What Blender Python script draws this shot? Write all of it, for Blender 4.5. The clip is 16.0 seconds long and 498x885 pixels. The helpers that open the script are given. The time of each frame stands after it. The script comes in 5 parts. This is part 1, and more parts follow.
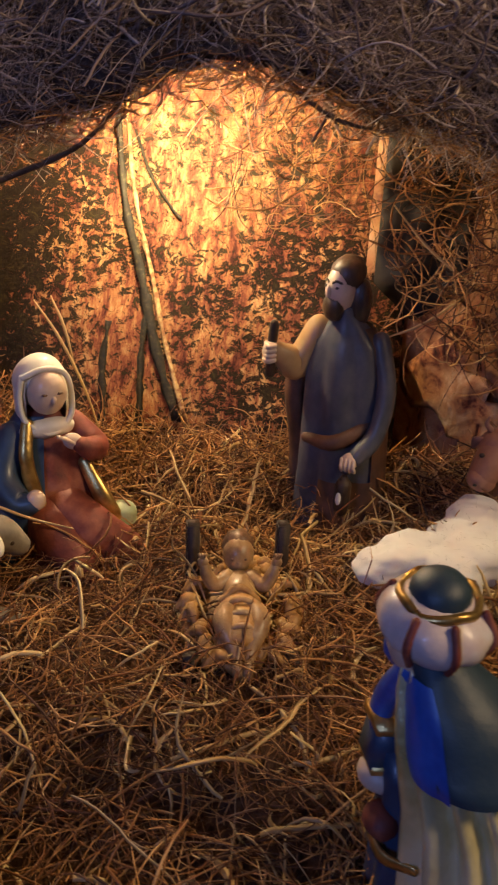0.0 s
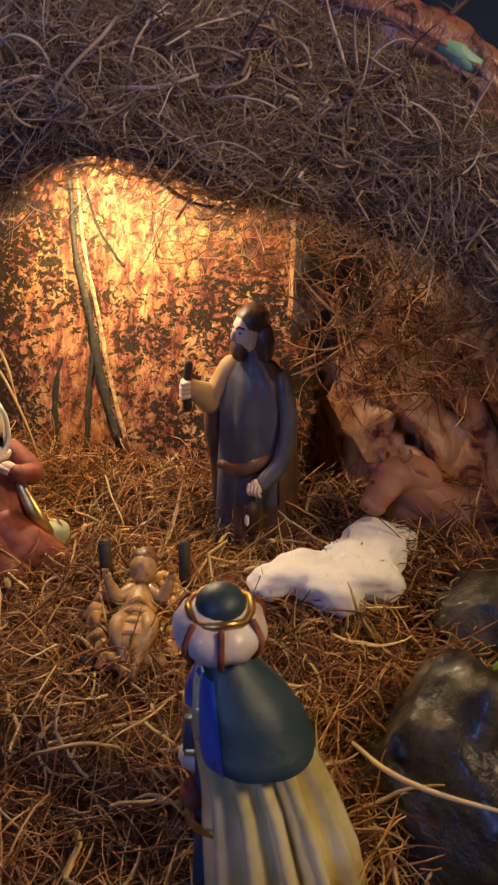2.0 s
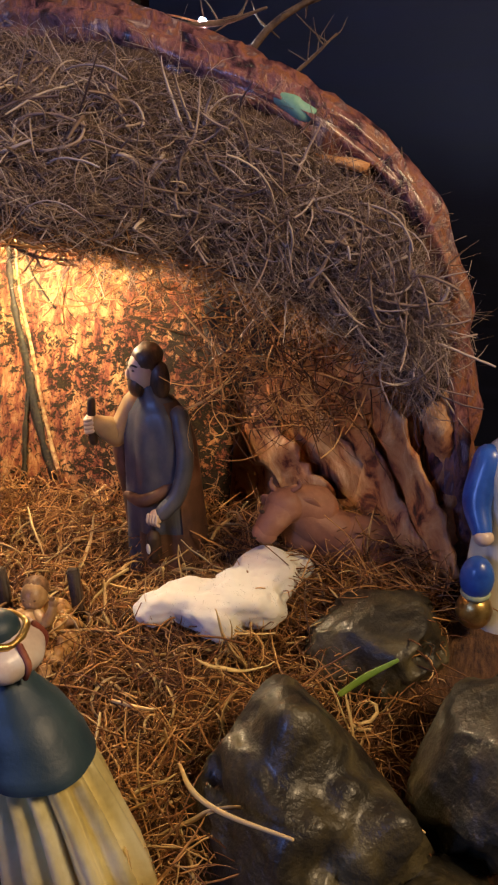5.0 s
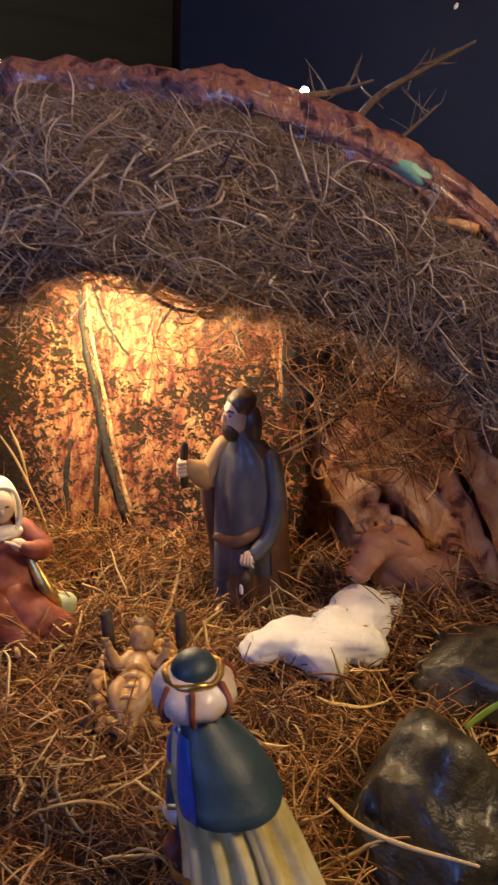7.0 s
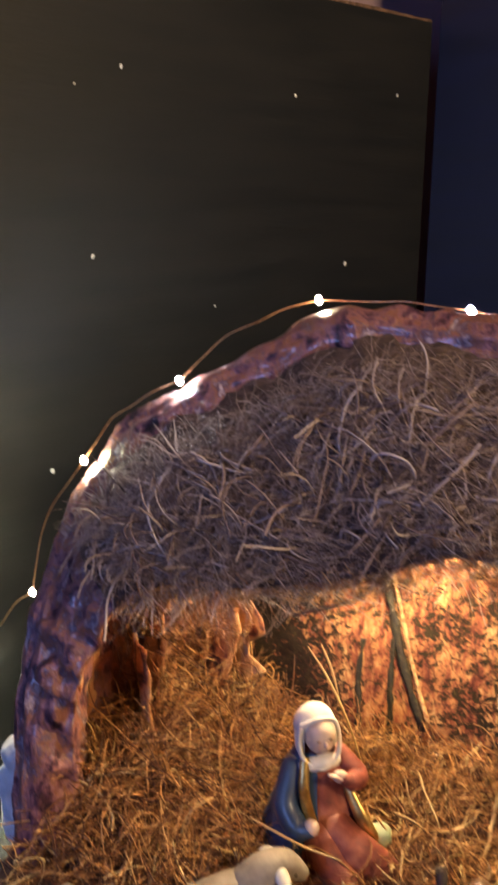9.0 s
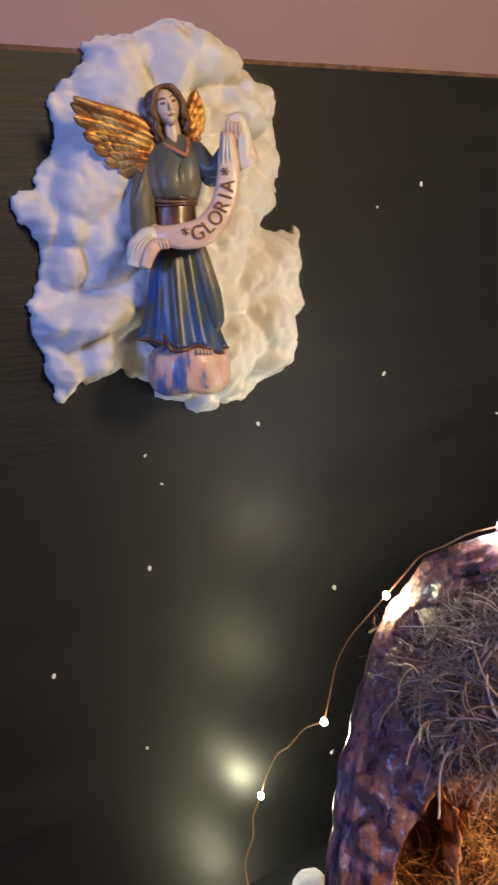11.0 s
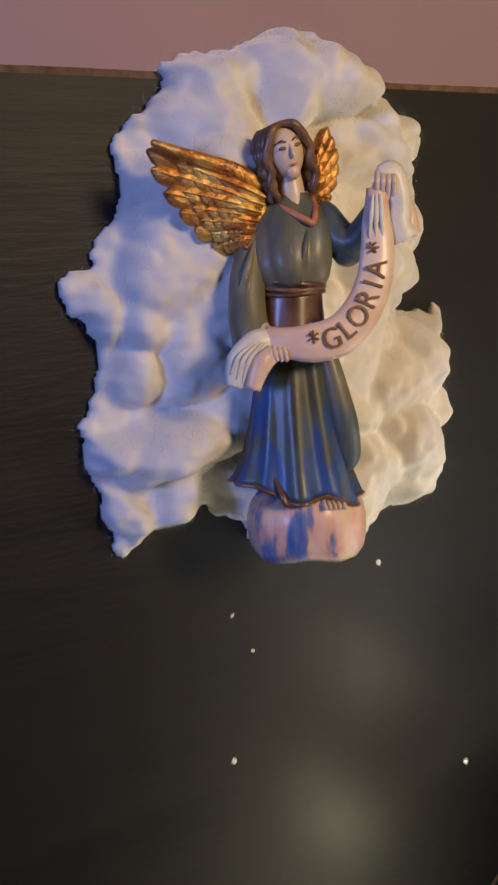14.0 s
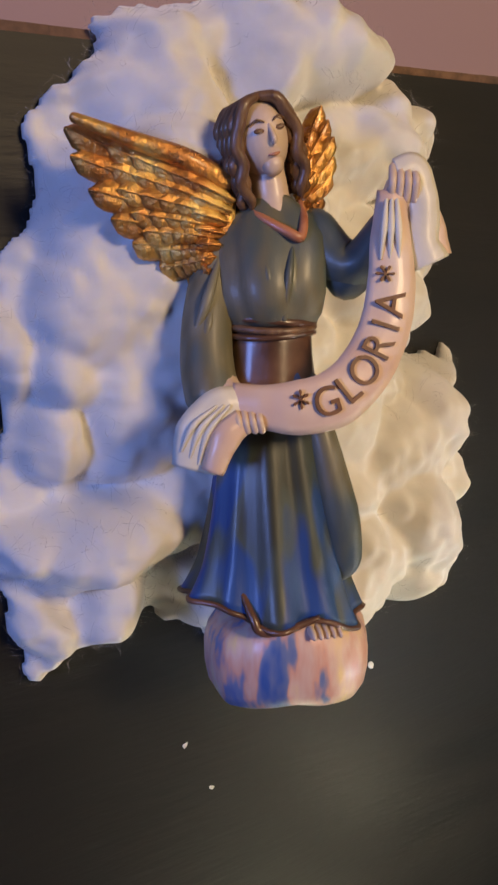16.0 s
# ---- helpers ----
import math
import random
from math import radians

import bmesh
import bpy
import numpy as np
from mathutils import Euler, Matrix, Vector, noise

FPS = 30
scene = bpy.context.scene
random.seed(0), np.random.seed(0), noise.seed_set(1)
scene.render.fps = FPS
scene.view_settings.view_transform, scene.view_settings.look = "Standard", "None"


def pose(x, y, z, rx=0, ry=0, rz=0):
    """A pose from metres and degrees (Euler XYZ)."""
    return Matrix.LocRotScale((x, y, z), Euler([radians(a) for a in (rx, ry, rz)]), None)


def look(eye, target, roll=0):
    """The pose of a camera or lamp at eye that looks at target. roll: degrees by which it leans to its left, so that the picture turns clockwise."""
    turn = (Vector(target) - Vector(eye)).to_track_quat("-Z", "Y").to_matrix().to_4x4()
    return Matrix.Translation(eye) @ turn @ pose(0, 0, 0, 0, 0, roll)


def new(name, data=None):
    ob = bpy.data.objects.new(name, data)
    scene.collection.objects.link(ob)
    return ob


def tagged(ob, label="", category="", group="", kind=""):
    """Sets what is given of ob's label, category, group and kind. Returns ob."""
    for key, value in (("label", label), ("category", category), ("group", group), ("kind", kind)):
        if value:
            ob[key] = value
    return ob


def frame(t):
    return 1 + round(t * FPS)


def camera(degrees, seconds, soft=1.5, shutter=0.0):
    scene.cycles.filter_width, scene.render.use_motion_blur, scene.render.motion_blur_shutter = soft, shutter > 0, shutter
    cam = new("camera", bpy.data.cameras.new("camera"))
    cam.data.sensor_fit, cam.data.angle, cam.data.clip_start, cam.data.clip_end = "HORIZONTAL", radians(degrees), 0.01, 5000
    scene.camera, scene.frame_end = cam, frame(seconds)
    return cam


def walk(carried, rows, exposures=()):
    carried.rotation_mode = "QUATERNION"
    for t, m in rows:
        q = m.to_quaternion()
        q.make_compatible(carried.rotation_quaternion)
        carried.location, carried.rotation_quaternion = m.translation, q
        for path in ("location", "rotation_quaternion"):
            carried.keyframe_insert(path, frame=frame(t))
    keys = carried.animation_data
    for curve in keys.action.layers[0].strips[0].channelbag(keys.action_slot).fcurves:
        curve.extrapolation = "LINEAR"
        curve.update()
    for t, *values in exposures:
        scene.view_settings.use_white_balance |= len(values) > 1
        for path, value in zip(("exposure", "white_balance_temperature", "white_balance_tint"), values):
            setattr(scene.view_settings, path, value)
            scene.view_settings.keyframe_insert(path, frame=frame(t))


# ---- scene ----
cam = camera(35.8, 16.0, 2.2, 0.5)
# seconds, x, y, z, rx, ry, rz
ROWS = [
    (0.0, -0.0007, -0.4204, 0.2507, 64.7, -2.26, 9.02),
    (0.5, 0.0257, -0.4342, 0.2586, 65.04, -1.87, 10.06),
    (1.0, 0.0434, -0.4511, 0.2691, 65.3, -1.63, 10.67),
    (1.5, 0.0596, -0.4555, 0.2769, 65.4, -1.65, 11.12),
    (2.0, 0.0849, -0.4506, 0.2854, 65.53, -1.15, 11.76),
    (2.5, 0.1052, -0.4427, 0.2974, 65.73, -0.17, 14.2),
    (3.0, 0.1327, -0.4322, 0.2898, 66.24, 0.71, 16.48),
    (3.5, 0.1585, -0.434, 0.2971, 66.19, 1.22, 17.21),
    (4.0, 0.1929, -0.4317, 0.298, 66.31, 1.55, 17.8),
    (4.2, 0.2066, -0.4275, 0.2992, 66.36, 1.64, 17.81),
    (6.3, 0.1443, -0.4682, 0.2931, 69.55, 0.89, 12.72),
    (6.5, 0.129, -0.4695, 0.2981, 69.65, 0.7, 12.8),
    (7.0, 0.1161, -0.4794, 0.3087, 70.29, 0.77, 13.12),
    (7.5, 0.0913, -0.4953, 0.337, 70.53, 1.26, 14.61),
    (8.0, 0.0599, -0.502, 0.3719, 70.73, 2.66, 16.76),
    (8.5, 0.0401, -0.4983, 0.4064, 72.64, 3.61, 22.38),
    (9.0, 0.0071, -0.4828, 0.43, 75.23, 3.88, 25.0),
    (9.5, -0.022, -0.4797, 0.458, 77.31, 3.86, 27.46),
    (10.0, -0.0761, -0.501, 0.471, 77.96, 3.9, 30.21),
    (10.2, -0.081, -0.5022, 0.4833, 77.87, 4.46, 32.36),
    (12.3, -0.1148, -0.5026, 0.5246, 79.42, 5.45, 40.39),
    (12.5, -0.1161, -0.5032, 0.5256, 79.58, 5.45, 40.53),
    (13.0, -0.1446, -0.4916, 0.5438, 79.56, 5.62, 40.88),
    (13.5, -0.1872, -0.4399, 0.562, 79.87, 5.59, 41.33),
    (14.0, -0.2351, -0.3957, 0.5652, 80.3, 5.52, 41.04),
    (14.5, -0.2548, -0.3565, 0.5816, 81.09, 5.13, 39.62),
    (15.0, -0.2834, -0.3309, 0.5811, 81.53, 4.89, 38.8),
    (15.5, -0.3013, -0.3215, 0.5655, 81.62, 4.8, 38.68),
    (16.0, -0.2999, -0.3167, 0.5735, 81.59, 4.51, 38.64),
]
EXPOSURES = [(0.0, 0.32), (2.0, 0.48), (4.0, 0.74), (7.0, 0.78), (8.0, 0.82), (9.5, 1.25), (12.5, 1.2), (14.0, 1.0), (16.0, 1.08)]
walk(cam, [(t, pose(x, y, z, rx, ry, rz)) for t, x, y, z, rx, ry, rz in ROWS], EXPOSURES)

# ---- world and lights ----
world = bpy.data.worlds.new("world")
scene.world = world
world.use_nodes = True
world.node_tree.nodes["Background"].inputs[0].default_value = (0.42, 0.36, 0.50, 1)
world.node_tree.nodes["Background"].inputs[1].default_value = 0.006


def lamp(name, kind, place, energy, colour, size=0.01, target=None):
    data = bpy.data.lights.new(name, kind)
    data.energy, data.color = energy, colour
    if kind == "AREA":
        data.size = size
    else:
        data.shadow_soft_size = size
    ob = new(name, data)
    ob.matrix_world = look(place, target) if target else Matrix.Translation(place)
    return ob


lamp("grotto_bulb", "POINT", (-0.142, 0.066, 0.238), 2.0, (1.0, 0.82, 0.49), 0.008)
lamp("blue_room_lamp", "AREA", (-0.42, -1.20, 0.66), 3.0, (0.22, 0.36, 1.0), 0.26, (-0.3, -0.1, 0.35))
lamp("warm_room_lamp", "AREA", (0.88, -0.36, 0.92), 7.0, (1.0, 0.71, 0.40), 0.28, (-0.3, -0.05, 0.35))


# ---- materials ----
def ramp_node(nt, stops):
    n = nt.nodes.new("ShaderNodeValToRGB")
    els = n.color_ramp.elements
    while len(els) < len(stops):
        els.new(0.5)
    for e, (p, c) in zip(els, stops):
        e.position, e.color = p, (*c, 1)
    return n


def noise_node(nt, scale, detail=4.0, rough=0.55, distort=0.0, stretch=None):
    n = nt.nodes.new("ShaderNodeTexNoise")
    n.inputs["Scale"].default_value = scale
    n.inputs["Detail"].default_value = detail
    n.inputs["Roughness"].default_value = rough
    n.inputs["Distortion"].default_value = distort
    co = nt.nodes.new("ShaderNodeTexCoord")
    if stretch:
        m = nt.nodes.new("ShaderNodeMapping")
        m.inputs["Scale"].default_value = stretch
        nt.links.new(co.outputs["Object"], m.inputs[0])
        nt.links.new(m.outputs[0], n.inputs["Vector"])
    else:
        nt.links.new(co.outputs["Object"], n.inputs["Vector"])
    return n


def mat(name, stops, scale=80.0, rough=0.6, metal=0.0, bump=0.2, bump_scale=400.0, stretch=None, coat=0.0, detail=4.0,
        sheen=0.0, subsurface=0.0, distort=0.0, bump_size=0.001):
    """A surface whose colour runs over the stops by a noise, with a finer noise for its relief."""
    m = bpy.data.materials.new(name)
    m.use_nodes = True
    nt = m.node_tree
    b = nt.nodes["Principled BSDF"]
    n = noise_node(nt, scale, detail, 0.6, distort, stretch)
    r = ramp_node(nt, stops)
    nt.links.new(n.outputs["Fac"], r.inputs[0])
    nt.links.new(r.outputs[0], b.inputs["Base Color"])
    b.inputs["Metallic"].default_value = metal
    b.inputs["Coat Weight"].default_value = coat
    b.inputs["Coat Roughness"].default_value = 0.2
    b.inputs["Sheen Weight"].default_value = sheen
    b.inputs["Subsurface Weight"].default_value = subsurface
    b.inputs["Subsurface Radius"].default_value = (0.006, 0.005, 0.004)
    n2 = noise_node(nt, bump_scale, 5.0, 0.6, 0.0, stretch)
    mr = nt.nodes.new("ShaderNodeMapRange")
    mr.inputs["To Min"].default_value = max(0.02, rough - 0.12)
    mr.inputs["To Max"].default_value = min(1.0, rough + 0.12)
    nt.links.new(n.outputs["Fac"], mr.inputs["Value"])
    nt.links.new(mr.outputs[0], b.inputs["Roughness"])
    bp = nt.nodes.new("ShaderNodeBump")
    bp.inputs["Strength"].default_value = bump
    bp.inputs["Distance"].default_value = bump_size
    nt.links.new(n2.outputs["Fac"], bp.inputs["Height"])
    nt.links.new(bp.outputs[0], b.inputs["Normal"])
    return m


def fibre_mat(name, stops, rough=0.55, sheen=0.0):
    """Fibres: each one takes its own colour."""
    m = bpy.data.materials.new(name)
    m.use_nodes = True
    nt = m.node_tree
    b = nt.nodes["Principled BSDF"]
    g = nt.nodes.new("ShaderNodeNewGeometry")
    n = noise_node(nt, 60.0, 3.0)
    mix = nt.nodes.new("ShaderNodeMath")
    mix.operation = "MULTIPLY_ADD"
    mix.inputs[1].default_value = 0.62
    add = nt.nodes.new("ShaderNodeMath")
    add.operation = "MULTIPLY"
    add.inputs[1].default_value = 0.38
    nt.links.new(n.outputs["Fac"], add.inputs[0])
    nt.links.new(g.outputs["Random Per Island"], mix.inputs[0])
    nt.links.new(add.outputs[0], mix.inputs[2])
    r = ramp_node(nt, stops)
    nt.links.new(mix.outputs[0], r.inputs[0])
    nt.links.new(r.outputs[0], b.inputs["Base Color"])
    b.inputs["Roughness"].default_value = rough
    b.inputs["Sheen Weight"].default_value = sheen
    return m


def glow(name, colour, strength):
    m = bpy.data.materials.new(name)
    m.use_nodes = True
    b = m.node_tree.nodes["Principled BSDF"]
    b.inputs["Base Color"].default_value = (*colour, 1)
    b.inputs["Emission Color"].default_value = (*colour, 1)
    b.inputs["Emission Strength"].default_value = strength
    return m


def print_mat():
    """The woodland print behind the figures: ochre ground, dark blots of foliage, faint upright streaks."""
    m = bpy.data.materials.new("woodland_print")
    m.use_nodes = True
    nt = m.node_tree
    b = nt.nodes["Principled BSDF"]
    base = noise_node(nt, 55.0, 8.0, 0.75, 0.4, (2.0, 1.0, 0.6))
    r1 = ramp_node(nt, [(0.38, (0.075, 0.018, 0.014)), (0.47, (0.26, 0.08, 0.04)), (0.55, (0.44, 0.20, 0.08)), (0.66, (0.66, 0.42, 0.19))])
    nt.links.new(base.outputs["Fac"], r1.inputs[0])
    blots = noise_node(nt, 140.0, 6.0, 0.8, 0.7, (1.0, 1.0, 1.3))
    big = noise_node(nt, 17.0, 2.0, 0.5, 0.0, (0.8, 1.0, 1.2))
    s = nt.nodes.new("ShaderNodeMath")
    s.operation = "MULTIPLY_ADD"
    s.inputs[1].default_value = 0.26
    nt.links.new(big.outputs["Fac"], s.inputs[0])
    nt.links.new(blots.outputs["Fac"], s.inputs[2])
    r2 = ramp_node(nt, [(0.630, (0, 0, 0)), (0.672, (1, 1, 1))])
    half = nt.nodes.new("ShaderNodeMath")
    half.operation = "MULTIPLY_ADD"
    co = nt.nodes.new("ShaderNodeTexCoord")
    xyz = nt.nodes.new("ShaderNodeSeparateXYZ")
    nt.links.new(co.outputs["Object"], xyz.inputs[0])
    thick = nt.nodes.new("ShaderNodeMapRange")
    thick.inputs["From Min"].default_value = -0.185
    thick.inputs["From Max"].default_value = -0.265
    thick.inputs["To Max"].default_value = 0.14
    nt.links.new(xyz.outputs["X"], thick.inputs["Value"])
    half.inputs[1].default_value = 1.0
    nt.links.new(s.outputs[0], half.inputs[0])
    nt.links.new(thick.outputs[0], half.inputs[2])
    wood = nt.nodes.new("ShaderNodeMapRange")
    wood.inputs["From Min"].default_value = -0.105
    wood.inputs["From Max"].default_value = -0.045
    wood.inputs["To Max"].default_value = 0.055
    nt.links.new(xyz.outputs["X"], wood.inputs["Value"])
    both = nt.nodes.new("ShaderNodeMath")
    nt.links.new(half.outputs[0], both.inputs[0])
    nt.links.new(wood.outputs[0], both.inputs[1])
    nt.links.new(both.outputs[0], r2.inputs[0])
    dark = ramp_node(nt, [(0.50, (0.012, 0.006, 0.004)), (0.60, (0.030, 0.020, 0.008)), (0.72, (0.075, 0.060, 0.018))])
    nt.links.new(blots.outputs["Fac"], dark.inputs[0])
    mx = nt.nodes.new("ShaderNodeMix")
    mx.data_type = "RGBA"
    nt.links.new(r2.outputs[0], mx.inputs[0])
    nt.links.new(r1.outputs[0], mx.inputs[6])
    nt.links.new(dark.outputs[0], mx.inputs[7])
    nt.links.new(mx.outputs[2], b.inputs["Base Color"])
    b.inputs["Roughness"].default_value = 0.75
    b.inputs["Specular IOR Level"].default_value = 0.2
    bp = nt.nodes.new("ShaderNodeBump")
    bp.inputs["Strength"].default_value = 0.7
    bp.inputs["Distance"].default_value = 0.002
    nt.links.new(blots.outputs["Fac"], bp.inputs["Height"])
    nt.links.new(bp.outputs[0], b.inputs["Normal"])
    return m


STRAW = fibre_mat("straw", [(0.1, (0.032, 0.011, 0.005)), (0.46, (0.19, 0.072, 0.022)), (0.72, (0.52, 0.26, 0.085)), (0.95, (0.90, 0.62, 0.28))])
LEAF = fibre_mat("dry_blade", [(0.1, (0.42, 0.25, 0.09)), (0.9, (0.72, 0.54, 0.26))])
THATCH = fibre_mat("thatch_fibre", [(0.1, (0.06, 0.036, 0.032)), (0.5, (0.31, 0.21, 0.17)), (0.92, (0.72, 0.60, 0.52))], 0.65)
TWIG = mat("twig_bark", [(0.3, (0.06, 0.035, 0.02)), (0.7, (0.17, 0.11, 0.07))], 300, 0.8)
SOIL = mat("straw_litter", [(0.3, (0.035, 0.015, 0.008)), (0.55, (0.11, 0.05, 0.02)), (0.75, (0.20, 0.10, 0.04))], 220, 0.85, bump=0.8, bump_scale=350, stretch=(1, 0.35, 1), bump_size=0.004)
THATCH_BED = mat("thatch_litter", [(0.3, (0.03, 0.018, 0.014)), (0.6, (0.10, 0.06, 0.045)), (0.8, (0.17, 0.115, 0.09))], 200, 0.85, bump=0.8, bump_scale=350, stretch=(0.4, 1, 1), bump_size=0.004)
BARK = mat("painted_bark", [(0.34, (0.03, 0.007, 0.009)), (0.40, (0.20, 0.055, 0.03)), (0.46, (0.50, 0.21, 0.08)), (0.56, (0.62, 0.32, 0.14)), (0.68, (0.76, 0.50, 0.28))], 40, 0.55, bump=1.0, bump_scale=90, stretch=(1.3, 1, 0.8), coat=0.05, detail=9, distort=0.8, bump_size=0.003)
RIM = mat("painted_rim_paper", [(0.34, (0.015, 0.008, 0.016)), (0.41, (0.11, 0.042, 0.055)), (0.48, (0.28, 0.12, 0.12)), (0.54, (0.29, 0.115, 0.06)), (0.60, (0.15, 0.08, 0.10)), (0.70, (0.58, 0.44, 0.42))], 60, 0.34, bump=1.0, bump_scale=110, stretch=(1.2, 1.0, 0.7), coat=0.4, detail=7, distort=0.5, bump_size=0.004)
PRINT = print_mat()
TRUNK = mat("print_trunk", [(0.3, (0.008, 0.006, 0.004)), (0.55, (0.03, 0.022, 0.010)), (0.75, (0.10, 0.08, 0.035))], 260, 0.7, bump=0.6, bump_scale=300, detail=6)
TRUNK_LIT_EDGE = mat("print_trunk_lit_edge", [(0.4, (0.30, 0.13, 0.05)), (0.6, (0.66, 0.46, 0.20))], 220, 0.6)
# near-black colour that holds the shade of the grotto's hollows
HOLLOW_SHADE = mat("dark_hollow_shade", [(0.3, (0.012, 0.010, 0.008)), (0.7, (0.045, 0.035, 0.025))], 60, 0.7)
BOARD = mat("black_painted_board", [(0.3, (0.007, 0.008, 0.009)), (0.7, (0.014, 0.0135, 0.013))], 5, 0.54, bump=0.35, bump_scale=30, stretch=(1, 1, 7), bump_size=0.0014)
BOARD.node_tree.nodes["Principled BSDF"].inputs["Specular IOR Level"].default_value = 0.3
BOARD_BLUE = mat("midnight_painted_board", [(0.3, (0.002, 0.004, 0.018)), (0.7, (0.004, 0.007, 0.034))], 6, 0.6, bump=0.2, bump_scale=45, stretch=(1, 1, 9), bump_size=0.001)
RAW_WOOD = mat("raw_board_edge", [(0.3, (0.04, 0.022, 0.014)), (0.7, (0.22, 0.12, 0.07))], 90, 0.8)
PLASTER = mat("pale_plaster", [(0.3, (0.38, 0.26, 0.28)), (0.7, (0.44, 0.31, 0.32))], 3, 0.9, bump=0.1, bump_scale=60)
FLECK = mat("white_paint_fleck", [(0.3, (0.75, 0.74, 0.66)), (0.7, (0.85, 0.84, 0.78))], 300, 0.6)
COTTON = mat("cotton_wool", [(0.3, (0.66, 0.64, 0.60)), (0.7, (0.76, 0.74, 0.70))], 40, 1.0, bump=0.10, bump_scale=420, sheen=0.5, subsurface=0.8, bump_size=0.001)
COTTON.node_tree.nodes["Principled BSDF"].inputs["Subsurface Radius"].default_value = (0.010, 0.009, 0.008)
COTTON_FIBRE = fibre_mat("cotton_fibre", [(0.1, (0.74, 0.73, 0.72)), (0.9, (0.86, 0.85, 0.84))], 0.9)
COTTON_FIBRE.node_tree.nodes["Principled BSDF"].inputs["Alpha"].default_value = 0.28
ROCK = mat("painted_rock", [(0.30, (0.006, 0.006, 0.006)), (0.45, (0.028, 0.024, 0.016)), (0.56, (0.075, 0.060, 0.030)), (0.66, (0.12, 0.105, 0.055)), (0.80, (0.20, 0.19, 0.15))], 22, 0.46, bump=0.9, bump_scale=70, coat=0.18, detail=8, distort=1.0, bump_size=0.004)
SKIN = mat("painted_flesh", [(0.3, (0.60, 0.44, 0.32)), (0.7, (0.70, 0.55, 0.43))], 120, 0.42, bump=0.05, coat=0.2)
HAIR = mat("painted_dark_hair", [(0.3, (0.035, 0.022, 0.016)), (0.7, (0.10, 0.06, 0.035))], 260, 0.45, bump=0.5, bump_scale=420, stretch=(1, 1, 0.3), coat=0.2)
INFANT = mat("painted_tan_flesh", [(0.3, (0.26, 0.14, 0.06)), (0.55, (0.42, 0.26, 0.12)), (0.75, (0.58, 0.42, 0.24))], 120, 0.42, bump=0.3, coat=0.2)
AUBURN = mat("painted_brown_hair", [(0.3, (0.09, 0.045, 0.025)), (0.7, (0.22, 0.12, 0.06))], 260, 0.42, bump=0.6, bump_scale=420, stretch=(1, 1, 0.3), coat=0.3)
BLUE_GREY = mat("painted_grey_blue_robe", [(0.3, (0.04, 0.042, 0.058)), (0.5, (0.075, 0.076, 0.098)), (0.7, (0.13, 0.12, 0.13))], 34, 0.5, bump=0.3, bump_scale=180, detail=6, coat=0.15)
BROWN = mat("painted_brown_cloak", [(0.3, (0.04, 0.018, 0.012)), (0.5, (0.10, 0.045, 0.026)), (0.7, (0.20, 0.095, 0.055))], 34, 0.62, bump=0.3, bump_scale=180, detail=6)
OCHRE = mat("painted_ochre_sleeve", [(0.3, (0.40, 0.24, 0.10)), (0.7, (0.52, 0.34, 0.15))], 60, 0.5, bump=0.1, coat=0.2)
RED = mat("painted_red_robe", [(0.3, (0.07, 0.016, 0.012)), (0.5, (0.20, 0.045, 0.028)), (0.7, (0.38, 0.13, 0.07))], 60, 0.62, bump=0.3, bump_scale=180, detail=6)
NAVY = mat("painted_navy_cloak", [(0.3, (0.018, 0.035, 0.075)), (0.7, (0.04, 0.075, 0.14))], 45, 0.45, bump=0.1, coat=0.2)
VEIL = mat("painted_cream_veil", [(0.3, (0.62, 0.58, 0.48)), (0.7, (0.76, 0.72, 0.62))], 60, 0.5, bump=0.1, coat=0.1)
GREEN = mat("painted_sage_cloth", [(0.3, (0.30, 0.36, 0.20)), (0.7, (0.50, 0.54, 0.34))], 80, 0.5)
GILT = mat("gilt_paint", [(0.3, (0.35, 0.20, 0.05)), (0.7, (0.75, 0.52, 0.18))], 120, 0.32, metal=0.85, bump=0.25, bump_scale=260)
COPPER = mat("copper_gilt_wing", [(0.3, (0.20, 0.07, 0.02)), (0.45, (0.58, 0.25, 0.06)), (0.58, (0.80, 0.45, 0.11)), (0.75, (0.95, 0.72, 0.24))], 70, 0.30, metal=0.7, bump=0.8, bump_scale=260, coat=0.5, bump_size=0.002)
ANGEL_ROBE = mat("painted_blue_green_robe", [(0.36, (0.040, 0.042, 0.026)), (0.45, (0.055, 0.070, 0.055)), (0.50, (0.018, 0.055, 0.20)), (0.60, (0.030, 0.085, 0.26)), (0.67, (0.10, 0.11, 0.10)), (0.72, (0.30, 0.19, 0.11))], 30, 0.46, bump=0.2, bump_scale=160, coat=0.18, stretch=(1.6, 1.6, 0.5), detail=2)
ANGEL_TOP = mat("painted_teal_bodice", [(0.34, (0.05, 0.075, 0.10)), (0.45, (0.085, 0.10, 0.085)), (0.56, (0.14, 0.125, 0.075)), (0.68, (0.21, 0.20, 0.15))], 38, 0.5, bump=0.2, bump_scale=160, coat=0.12, stretch=(1.5, 1.5, 0.7), detail=2)
SASH = mat("painted_brown_sash", [(0.3, (0.06, 0.028, 0.016)), (0.7, (0.16, 0.075, 0.04))], 60, 0.32, coat=0.4, bump=0.1)
